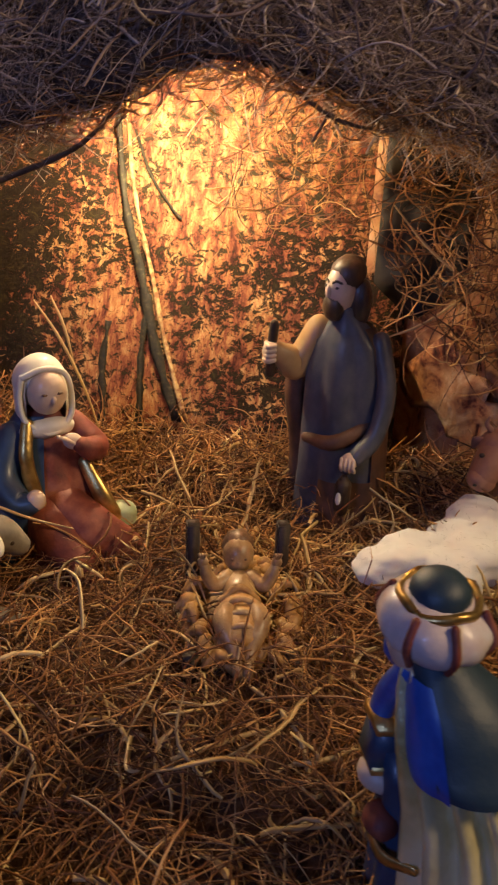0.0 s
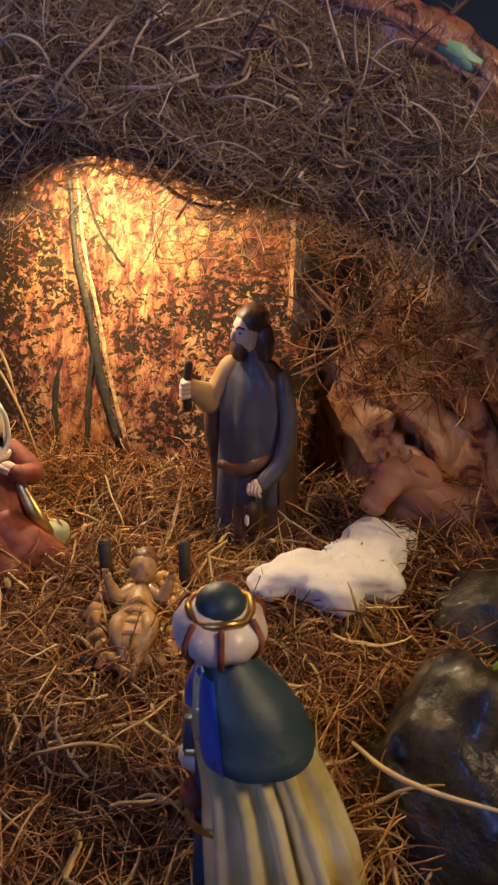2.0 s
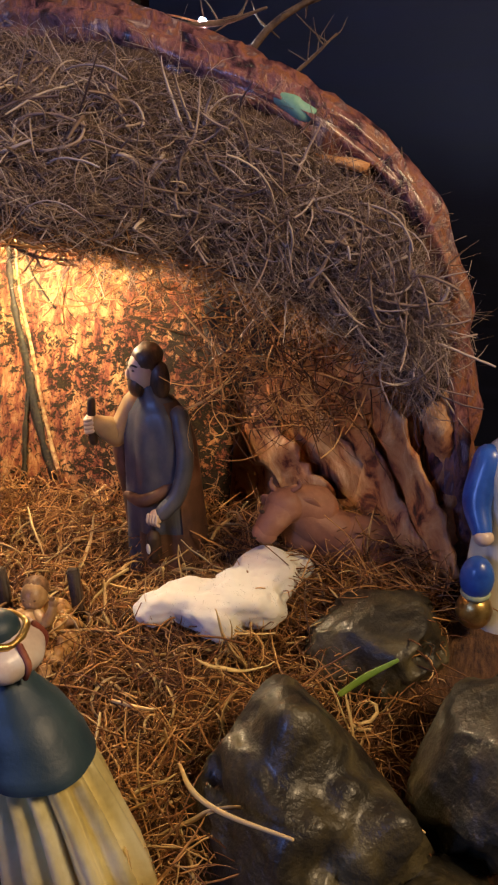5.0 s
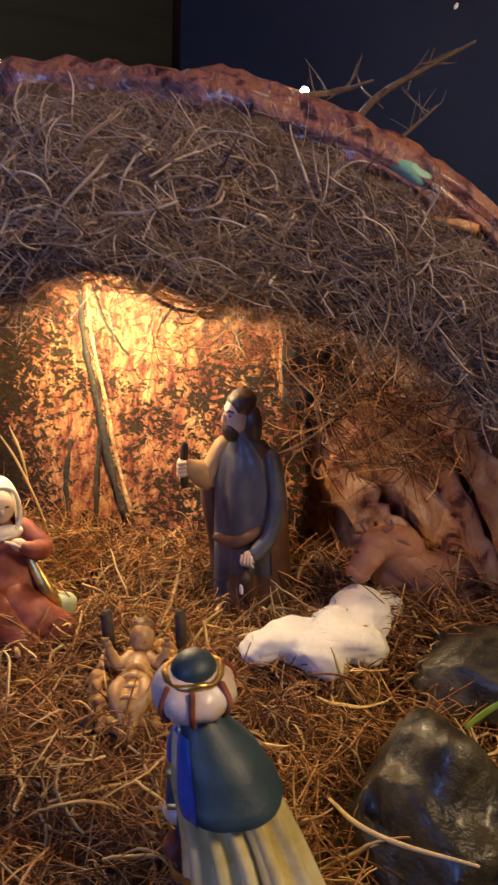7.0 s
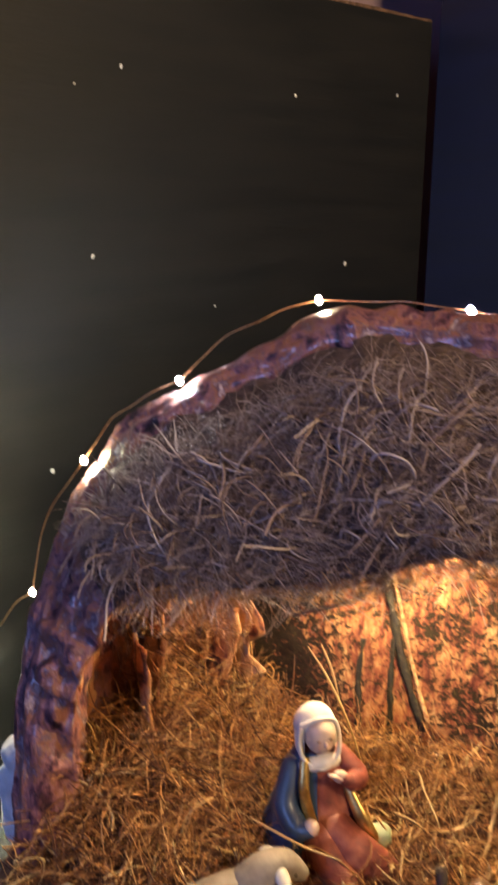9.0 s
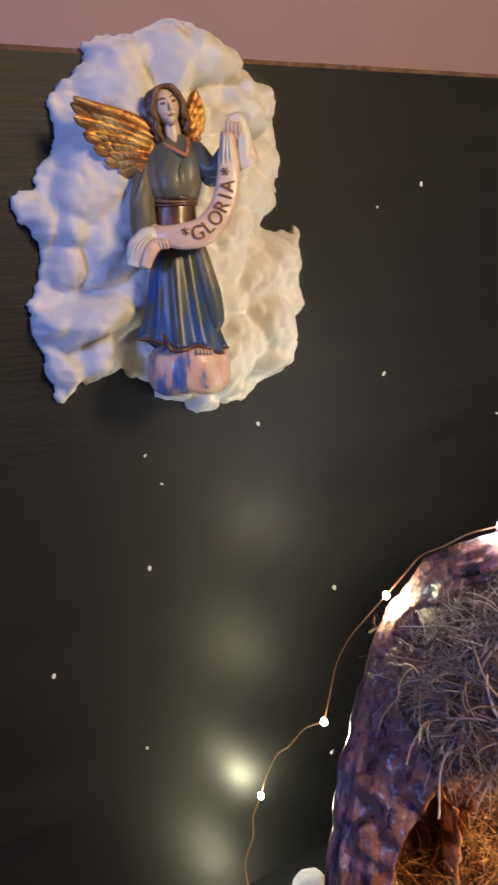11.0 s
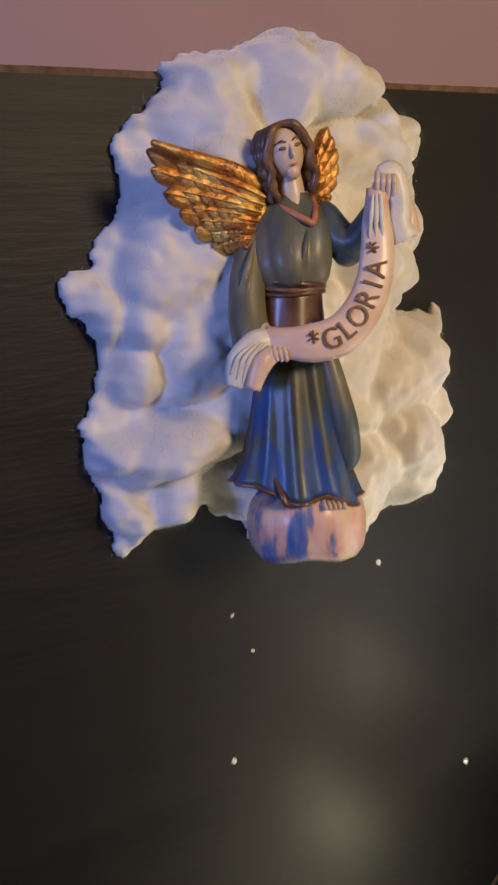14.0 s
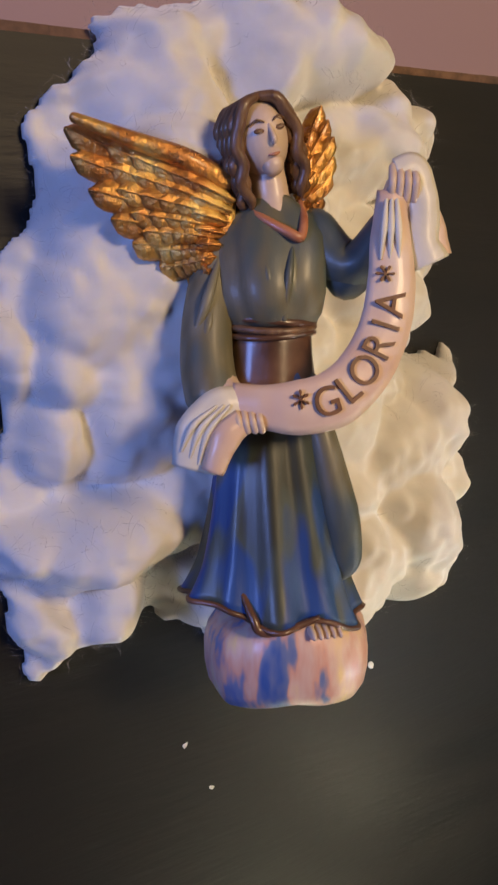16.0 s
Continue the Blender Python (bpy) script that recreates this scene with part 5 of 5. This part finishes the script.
cotton("cotton_tuft", [(0.0, 0.0, 0.004, 0.016), (0.020, 0.012, 0.007, 0.020), (0.042, 0.022, 0.008, 0.024), (0.058, 0.046, 0.009, 0.021), (0.035, 0.000, 0.005, 0.018), (0.060, 0.018, 0.006, 0.018), (0.068, 0.066, 0.006, 0.013)],
       "flat tuft of white cotton wool on the straw", pose(0.026, -0.062, 0.011) @ Matrix.Diagonal((1, 1, 0.66, 1)), 500, 52, 1.0)
cotton("cotton_tuft", [(0, 0, 0, 0.016), (0.004, 0.004, -0.014, 0.019), (-0.002, 0, -0.028, 0.021), (0.003, 0, -0.045, 0.023), (0, 0, -0.065, 0.024)], "small tuft of white cotton wool beside the grotto", pose(-0.425, -0.07, 0.03), 900, 53, 1.0)


# ---- rocks ----
def rock(at, size, seed):
    bm = bmesh.new()
    bmesh.ops.create_icosphere(bm, subdivisions=5, radius=1.0)
    rng = random.Random(seed * 7)
    cuts = [Vector((rng.gauss(0, 1), rng.gauss(0, 1), rng.gauss(0, 1))).normalized() for _ in range(11)]
    for v in bm.verts:
        p = v.co.copy()
        q = Vector((seed * 3.7, seed, 0))
        h = 0.34 * noise.noise(p * 1.2 + q) - 0.42 * abs(noise.noise(p * 1.7 + q)) + 0.20 * abs(noise.noise(p * 3.4 + q)) + 0.07 * noise.noise(p * 7 + q) + 0.10
        p = p * (1 + h)
        for c in cuts:
            over = p.dot(c) - 0.80
            if over > 0:
                p -= c * over * 0.85
        p *= 1 + 0.025 * noise.noise(p * 9 + q)
        v.co = Vector((p.x * size[0], p.y * size[1], p.z * size[2]))
    ob = tagged(mesh_object("rock", bm, ROCK), "glossy olive and black painted paper rock", "rock", "rocks by the grotto")
    ob.matrix_world = at


rock(pose(0.138, -0.172, -0.026, 0, 10, 20), (0.066, 0.058, 0.062), 1)
rock(pose(0.165, -0.050, 0.004, 5, 0, 60), (0.044, 0.040, 0.036), 2)
rock(pose(0.240, -0.128, 0.004, 0, 0, 10), (0.050, 0.052, 0.048), 3)
rock(pose(0.205, -0.205, -0.035, 0, 15, 80), (0.050, 0.040, 0.036), 4)
rock(pose(0.30, -0.05, -0.02, 0, 15, 80), (0.050, 0.040, 0.036), 5)
bm = bmesh.new()
tube(bm, [(0.150, -0.115, 0.016), (0.162, -0.108, 0.024), (0.178, -0.100, 0.032)], [0.0018, 0.0022, 0.0012], 0, 8, 12, 0.3)
tagged(mesh_object("grass_blade", bm, GRASS), "short bright green plastic grass blade", "grass blade")
bm = bmesh.new()
tube(bm, [(0.083, -0.178, 0.012), (0.098, -0.200, 0.022), (0.118, -0.215, 0.030), (0.150, -0.225, 0.036)], [0.0009, 0.0013, 0.0012, 0.0008], 0, 8, 20)
tagged(mesh_object("straw_stalk", bm, LEAF), "single long bent straw stalk over the rock", "straw stalk")
for pts in ([(-0.205, -0.088, 0.046), (-0.185, -0.092, 0.044), (-0.163, -0.090, 0.036), (-0.140, -0.086, 0.030)], [(-0.195, 0.010, 0.125), (-0.178, 0.004, 0.105), (-0.160, -0.004, 0.075), (-0.148, -0.008, 0.040)],
            [(-0.185, 0.012, 0.128), (-0.176, 0.008, 0.110), (-0.168, 0.002, 0.085)], [(-0.064, -0.060, 0.010), (-0.076, -0.085, 0.014), (-0.066, -0.110, 0.012), (-0.048, -0.140, 0.006)],
            [(0.012, 0.03, 0.190), (0.030, 0.025, 0.172), (0.046, 0.02, 0.160), (0.062, 0.02, 0.150)], [(0.018, 0.02, 0.118), (0.036, 0.018, 0.128), (0.060, 0.015, 0.150)]):
    bm = bmesh.new()
    tube(bm, pts, [0.0004, 0.0009, 0.0008, 0.0003], 0, 6, 20)
    tagged(mesh_object("straw_stalk", bm, LEAF), "single long pale straw stalk standing out of the straw", "straw stalk", "loose straw stalks")
bm = bmesh.new()
tube(bm, [(-0.21, -0.235, -0.01), (-0.15, -0.262, 0.0), (-0.09, -0.285, 0.0), (-0.03, -0.325, -0.01)], [0.011, 0.013, 0.012, 0.010], 0, 14, 24)
tagged(mesh_object("root", bm, ROCK), "dark mossy root lying at the front edge", "root")

# ---- angel before the cloud ----
bm = bmesh.new()
M = [ANGEL_ROBE, ANGEL_TOP, SASH, SKIN, AUBURN, COPPER, SCROLL, CLOUD_PAINT, LETTER, VEIL, RUST]
# rounded cloud under the feet, softly fluted
rings = []
for z, w in ((0.0030, 0.30), (0.0040, 0.66), (0.0065, 0.86), (0.0105, 0.95), (0.0160, 0.99), (0.0230, 1.0), (0.0290, 0.95), (0.0335, 0.84), (0.0365, 0.62), (0.0375, 0.30)):
    line = []
    for k in range(72):
        a = 2 * math.pi * k / 72
        f = w * (1 + 0.030 * abs(math.sin(4.5 * a + 0.6)) - 0.02 + 0.025 * noise.noise(Vector((2 * math.cos(a), 2 * math.sin(a), z * 60))))
        line.append(bm.verts.new((0.0005 + 0.0285 * f * math.cos(a), 0.0215 * f * math.sin(a), z + 0.0014 * math.sin(3 * a))))
    rings.append(line)
skin_rings(bm, rings, 7)


# robe: each fold runs from the waist and deepens towards the hem, which flares to both sides
def robe_point(a, v):
    """a: turn round the body, v: 0 at the hem, 1 at the waist."""
    half = 0.0132 + 0.0125 * (1 - v) ** 1.25 + 0.0016 * max(0, 1 - v / 0.14)
    cx = -0.0045 + 0.001 * (1 - v)
    drop = 0.0335 + 0.0050 * math.cos(a + 2.6) + 0.0022 * math.sin(5 * a + 0.7)
    fold = (1 - v) ** 0.8 * (0.16 * (abs(math.sin(3.5 * a + 0.9 + 0.9 * v)) - 0.6) + 0.05 * math.sin(11 * a + 2 * v))
    flick = (1 - v) ** 5 * 0.16 * (max(0, math.cos(a - 3.3)) ** 10 + 0.5 * max(0, math.cos(a + 0.15)) ** 12)
    f = 1 + fold + flick
    return Vector((cx + half * f * math.cos(a), half * 0.78 * f * math.sin(a), drop * (1 - v) + 0.1300 * v + 0.006 * flick / 0.16))


rings = [[bm.verts.new(robe_point(2 * math.pi * k / 110, j / 30)) for k in range(110)] for j in range(31)]
skin_rings(bm, rings, 0, True, True)
edge = [robe_point(2 * math.pi * k / 40, 0) for k in range(41)]
tube(bm, edge, [0.0010], 2, 6, 120)
# mantle falling behind the leg, dark on one side
tube(bm, [(0.0075, -0.004, 0.112), (0.0125, -0.006, 0.090), (0.0175, -0.006, 0.068), (0.0195, -0.004, 0.052), (0.0165, -0.003, 0.045)], [0.0035, 0.0055, 0.0068, 0.0060, 0.0025], 1, 14, 24)
# tunic below the belt, belt, bodice
loft(bm, [(-0.0045, 0, 0.098, 0.0158, 0.0135), (-0.0045, 0, 0.108, 0.0148, 0.0125), (-0.0042, 0, 0.1185, 0.0141, 0.0118), (-0.0042, 0, 0.1305, 0.0136, 0.0112)], 2, 40, 0.05, 7)
for dz, r, mi, ph in ((0.1312, 0.0013, 2, 0.0), (0.1288, 0.0012, 4, 1.3), (0.1268, 0.0010, 2, 2.1)):
    tube(bm, [(-0.0042 + 0.0145 * math.cos(a), 0.0122 * math.sin(a), dz + 0.0009 * math.sin(2 * a + ph)) for a in np.linspace(0, 2 * math.pi, 17)], [r], mi, 8, 54)
loft(bm, [(-0.0042, 0, 0.1295, 0.0142, 0.0118), (-0.0040, -0.0012, 0.1335, 0.0165, 0.0138), (-0.0040, -0.0016, 0.1400, 0.0180, 0.0146), (-0.0038, -0.001, 0.1490, 0.0184, 0.0138), (-0.0035, 0.000, 0.1575, 0.0182, 0.0122), (-0.0032, 0.001, 0.1635, 0.0150, 0.0104), (-0.0030, 0.001, 0.1675, 0.0100, 0.0085), (-0.0030, 0, 0.1700, 0.0064, 0.0066)], 1, 72, 0.055, 6, False)
for x0, x1, z1 in ((-0.0075, -0.0045, 0.132), (0.0020, -0.0010, 0.132)):
    tube(bm, [(x0 * 1.1, -0.0105, 0.155), ((x0 + x1) / 2, -0.0146, 0.145), (x1, -0.0128, z1)], [0.0006, 0.0014, 0.0012], 1, 8, 14)
# neck and rust collar
tube(bm, [(-0.0030, -0.001, 0.160), (-0.0034, -0.0015, 0.170), (-0.0050, -0.002, 0.179)], [0.0082, 0.0058, 0.0056], 3, 18, 12)
tube(bm, [(-0.0115, -0.003, 0.1668), (-0.0070, -0.0088, 0.1625), (0.0005, -0.0118, 0.1580), (0.0045, -0.0118, 0.1565), (0.0060, -0.0085, 0.1625), (0.0058, -0.002, 0.1680)], [0.0012, 0.0015, 0.0017, 0.0016, 0.0014, 0.0012], 10, 8, 26)
# head, turned and leaning
head = len(bm.verts)
blob(bm, (0, -0.0022, 0.0130), (0.0082, 0.0092, 0.0112), 3, (6, 0, 0), 0, 0, 32, 22)
blob(bm, (0, -0.0070, 0.0050), (0.0036, 0.0032, 0.0034), 3)
tube(bm, [(0, -0.0108, 0.0162), (0, -0.0125, 0.0125), (0, -0.0122, 0.0112)], [0.0006, 0.0010, 0.0009], 3, 8, 10)
for sx in (-1, 1):
    blob(bm, (sx * 0.0034, -0.0106, 0.0150), (0.0018, 0.0008, 0.0008), 4, (0, sx * -6, 0))
    tube(bm, [(sx * 0.0016, -0.0112, 0.0172), (sx * 0.0036, -0.0110, 0.0182), (sx * 0.0058, -0.0092, 0.0172)], [0.00032], 4, 5, 8)
tube(bm, [(-0.0017, -0.0102, 0.0080), (0, -0.0110, 0.0078), (0.0017, -0.0102, 0.0080)], [0.0003, 0.0006, 0.0003], 10, 6, 8)
blob(bm, (0, 0.0022, 0.0150), (0.0102, 0.0100, 0.0108), 4, (0, 0, 0), 0.10, 300, 28, 18)
for sx in (-1, 1):
    for k in range(9):
        y0 = -0.0082 + 0.0021 * k
        w = 0.0013 * (1 if k % 2 else -1)
        tube(bm, [(sx * 0.0004, y0 * 0.9, 0.0248 - 0.0003 * k), (sx * 0.0052, y0 - 0.0004, 0.0232), (sx * (0.0088 + w * 0.5), y0 + 0.0004, 0.0180), (sx * (0.0092 - w), y0 + 0.0010, 0.0125),
                  (sx * (0.0104 + w), y0 + 0.0016, 0.0070), (sx * (0.0098 - w), y0 + 0.0022, 0.0020), (sx * (0.0100 + w), y0 + 0.0032, -0.0035), (sx * 0.0088, y0 + 0.0040, -0.0062 + 0.0006 * k)],
             [0.0013, 0.0019, 0.0021, 0.0018, 0.0021, 0.0018, 0.0017, 0.0007], 4, 8, 30)
bm.verts.ensure_lookup_table()
bmesh.ops.transform(bm, matrix=pose(-0.0044, -0.0015, 0.1742, 6, -16, 15), verts=bm.verts[head:])
# wide sleeve hanging from the shoulder, cuff and fist
tube(bm, [(-0.0165, 0.001, 0.1610), (-0.0215, -0.001, 0.1480), (-0.0245, -0.005, 0.1320), (-0.0250, -0.008, 0.1180), (-0.0235, -0.011, 0.1080)], [0.0062, 0.0072, 0.0080, 0.0086, 0.0088], 1, 20, 26)
for k in range(3):
    tube(bm, [(-0.0200 - 0.002 * k, -0.006, 0.152 - 0.008 * k), (-0.0245, -0.0125, 0.138 - 0.008 * k), (-0.0300 + 0.002 * k, -0.0110, 0.124 - 0.006 * k)], [0.0008, 0.0019, 0.0009], 1, 8, 14)
tube(bm, [(-0.0215, -0.010, 0.1120), (-0.0185, -0.015, 0.1085), (-0.0160, -0.019, 0.1065)], [0.0060, 0.0050, 0.0044], 3, 14, 10)
blob(bm, (-0.0148, -0.0215, 0.1035), (0.0052, 0.0042, 0.0044), 3)
for k in range(4):
    tube(bm, [(-0.0170 + 0.0021 * k, -0.0248, 0.1045), (-0.0166 + 0.0021 * k, -0.0280, 0.1022), (-0.0158 + 0.0021 * k, -0.0268, 0.0990)], [0.0012], 3, 6, 8)
# raised arm with a hanging sleeve, and its fist over the scroll
tube(bm, [(0.0105, 0.001, 0.1600), (0.0180, -0.002, 0.1500), (0.0245, -0.006, 0.1495), (0.0320, -0.010, 0.1610)], [0.0075, 0.0080, 0.0072, 0.0050], 1, 18, 22)
tube(bm, [(0.0170, -0.001, 0.1500), (0.0205, -0.003, 0.1430), (0.0255, -0.005, 0.1450)], [0.0062, 0.0056, 0.0040], 1, 14, 12)
blob(bm, (0.0350, -0.0130, 0.1690), (0.0054, 0.0048, 0.0072), 3, (0, 15, 0))
for k in range(4):
    tube(bm, [(0.0312 + 0.0024 * k, -0.0165, 0.1665), (0.0310 + 0.0024 * k, -0.0192, 0.1715), (0.0318 + 0.0022 * k, -0.0165, 0.1762 - 0.0006 * k)], [0.0013], 3, 6, 8)


# scroll: a ribbon in front of the robe
def ribbon(pts, widths, mi, n=60, out=Vector((0, -1, 0)), curl=0.0):
    path = smooth_path(pts, n)
    rows = []
    for i, p in enumerate(path):
        d = (path[min(i + 1, n - 1)] - path[max(i - 1, 0)]).normalized()
        side = d.cross(out).normalized()
        s = i / (n - 1) * (len(widths) - 1)
        j = min(int(s), len(widths) - 2)
        w = widths[j] + (widths[j + 1] - widths[j]) * (s - j)
        rows.append([p + side * (w * t) + out * (-0.0016 * t * t * (1 + curl)) for t in np.linspace(-1, 1, 7)])
    sheet(bm, rows, mi, 0.0014, 0.0003, 200)
    return path


main = [(-0.0185, -0.0235, 0.1085), (-0.0090, -0.0262, 0.1060), (0.0010, -0.0275, 0.1055), (0.0120, -0.0268, 0.1078), (0.0212, -0.0250, 0.1155), (0.0278, -0.0230, 0.1275), (0.0306, -0.0210, 0.1410), (0.0308, -0.0190, 0.1545), (0.0312, -0.0172, 0.1690)]
ribbon(main, [0.0040, 0.0060, 0.0078, 0.0084, 0.0080, 0.0074, 0.0070, 0.0058, 0.0034], 6)
for k in range(3):
    tube(bm, [(0.0290 + 0.0016 * k, -0.0200, 0.1660), (0.0280 + 0.0022 * k, -0.0212, 0.1580), (0.0272 + 0.0028 * k, -0.0208, 0.1490)], [0.0006, 0.0012, 0.0005], 9, 6, 12)
ribbon([(-0.0155, -0.0240, 0.1075), (-0.0215, -0.0255, 0.1050), (-0.0270, -0.0262, 0.0975), (-0.0300, -0.0245, 0.0875)], [0.0038, 0.0066, 0.0082, 0.0062], 9, 28)
ribbon([(-0.0150, -0.0268, 0.1020), (-0.0205, -0.0285, 0.0970), (-0.0245, -0.0280, 0.0870)], [0.0030, 0.0036, 0.0024], 6, 20)
for k in range(3):
    tube(bm, [(-0.0190 - 0.002 * k, -0.0268, 0.1065), (-0.0255 - 0.0022 * k, -0.0280, 0.0990 + 0.001 * k), (-0.0285 - 0.0025 * k, -0.0262, 0.0895 + 0.002 * k)], [0.0005, 0.0011, 0.0005], 9, 6, 12)
ribbon([(0.0325, -0.0170, 0.1745), (0.0385, -0.0165, 0.1752), (0.0415, -0.0165, 0.1640), (0.0412, -0.0170, 0.1540), (0.0438, -0.0175, 0.1475)], [0.0034, 0.0040, 0.0042, 0.0044, 0.0056], 9, 34)
ribbon([(0.0390, -0.0150, 0.1700), (0.0440, -0.0150, 0.1600), (0.0460, -0.0155, 0.1500)], [0.0030, 0.0036, 0.0040], 6, 20)


def letters(text, size):
    """Each letter's vertices and faces, from the built-in font, centred."""
    out = []
    for ch in text:
        cu = bpy.data.curves.new("letter", "FONT")
        cu.body, cu.size, cu.align_x, cu.align_y, cu.extrude = ch, size, "CENTER", "CENTER", 0.0004
        ob = bpy.data.objects.new("letter", cu)
        me = ob.to_mesh()
        out.append(([v.co.copy() for v in me.vertices], [tuple(p.vertices) for p in me.polygons]))
        ob.to_mesh_clear()
        bpy.data.objects.remove(ob)
        bpy.data.curves.remove(cu)
    return out


line = smooth_path(main, 200)
for ch, at in zip(letters("*GLORIA*", 0.0128), (52, 69, 85, 100, 115, 127, 139, 155)):
    p = line[at]
    d = (line[at + 2] - line[at - 2]).normalized()
    nrm = Vector((0, -1, 0))
    nrm = (nrm - d * nrm.dot(d)).normalized()
    up = nrm.cross(d)
    vs = [bm.verts.new(p + nrm * 0.0019 + d * v.x * 0.92 + up * v.y + nrm * v.z) for v in ch[0]]
    for f in ch[1]:
        bm.faces.new([vs[i] for i in f]).material_index = 8


# wings of layered feathers with rounded tips that fan out from the shoulder
def feather(a, b, width):
    """A flat rounded vane from a to b with a raised quill."""
    d = b - a
    side = Vector((-d.z, 0, d.x)).normalized()
    rows = []
    for i in range(11):
        t = i / 10
        w = width * (0.55 + 0.45 * math.sin(min(t * 1.5, 1) * math.pi / 2)) * (math.sqrt(max(0.0, 1 - ((t - 0.72) / 0.285) ** 2)) if t > 0.72 else 1.0)
        mid = a + d * t + Vector((0, -0.0012 * math.sin(math.pi * t), 0))
        rows.append([mid + side * (max(w, 0.0002) * u) + Vector((0, 0.0022 * u * u * width / 0.005, 0)) for u in (-1, -0.75, -0.4, -0.12, 0.12, 0.4, 0.75, 1)])
    sheet(bm, rows, 5, 0.0012, 0.0004, 320, a.x * 900)
    tube(bm, [a + Vector((0, -0.0006, 0)), (a + b) / 2 + Vector((0, -0.0018, 0)), a + d * 0.93 + Vector((0, -0.0006, 0))], [0.0006, 0.0005, 0.0002], 5, 5, 8)


def wing(root, spread_out, outline, layers):
    rim_line = smooth_path(outline, 60)
    foot = smooth_path([root, spread_out], 60)
    for reach, base, count, width, off in layers:
        for k in range(count):
            i = int(59 * k / (count - 1))
            a, b = foot[59 - i], rim_line[i]
            push = Vector((0, off + 0.0005 * (k % 2), 0))
            feather(a + (b - a) * base + push, a + (b - a) * reach + push, width)


wings = len(bm.verts)
wing(Vector((-0.024, 0.003, 0.147)), Vector((-0.020, 0.003, 0.170)), [(-0.0655, -0.008, 0.1885), (-0.0640, -0.008, 0.1800), (-0.0590, -0.007, 0.1705), (-0.0530, -0.005, 0.1625), (-0.0470, -0.002, 0.1555), (-0.0390, 0.000, 0.1485), (-0.0300, 0.002, 0.1435)],
     [(1.0, 0.3, 7, 0.0050, 0.003), (0.74, 0.2, 8, 0.0042, 0.0008), (0.58, 0.15, 8, 0.0036, -0.0010), (0.44, 0.08, 8, 0.0031, -0.0026), (0.32, 0.0, 8, 0.0027, -0.0040), (0.20, -0.1, 7, 0.0024, -0.0052)])
tube(bm, [(-0.0185, 0.002, 0.1740), (-0.0300, -0.003, 0.1800), (-0.0460, -0.006, 0.1850), (-0.0620, -0.008, 0.1905)], [0.0040, 0.0034, 0.0026, 0.0016], 5, 10, 20)
wing(Vector((0.006, 0.008, 0.164)), Vector((0.004, 0.008, 0.176)), [(0.0135, 0.006, 0.1990), (0.0165, 0.005, 0.1930), (0.0178, 0.005, 0.1860), (0.0172, 0.006, 0.1790), (0.0140, 0.007, 0.1720)],
     [(1.0, 0.2, 6, 0.0034, 0.003), (0.72, 0.1, 6, 0.0030, 0.0010), (0.48, 0.0, 5, 0.0026, -0.001)])
blob(bm, (-0.0205, 0.004, 0.160), (0.006, 0.004, 0.013), 5, (0, 12, 0), 0.4, 300)
bm.verts.ensure_lookup_table()
bmesh.ops.translate(bm, vec=(0, -0.006, 0), verts=bm.verts[wings:])
# toes below the hem
for k in range(5):
    blob(bm, (0.0060 + 0.0023 * k, -0.0195 + 0.0009 * k, 0.0330 - 0.0002 * k), (0.0012, 0.0044, 0.0017), 3, (18, 0, 12))
tube(bm, [(-0.016, -0.0150, 0.046), (-0.0125, -0.0195, 0.038), (-0.0100, -0.0205, 0.034), (-0.002, -0.0210, 0.0345), (0.008, -0.0200, 0.0375)], [0.0010, 0.0016, 0.0016, 0.0014, 0.0010], 2, 8, 26)
statue("angel_figurine", bm, M, pose(-0.456, -0.117, 0.444, 0, 0, 43) @ pose(0, 0, 0, 0, 3.6, 0), "painted resin winged figure in blue-green robe holding a lettered scroll", "angel figurine")
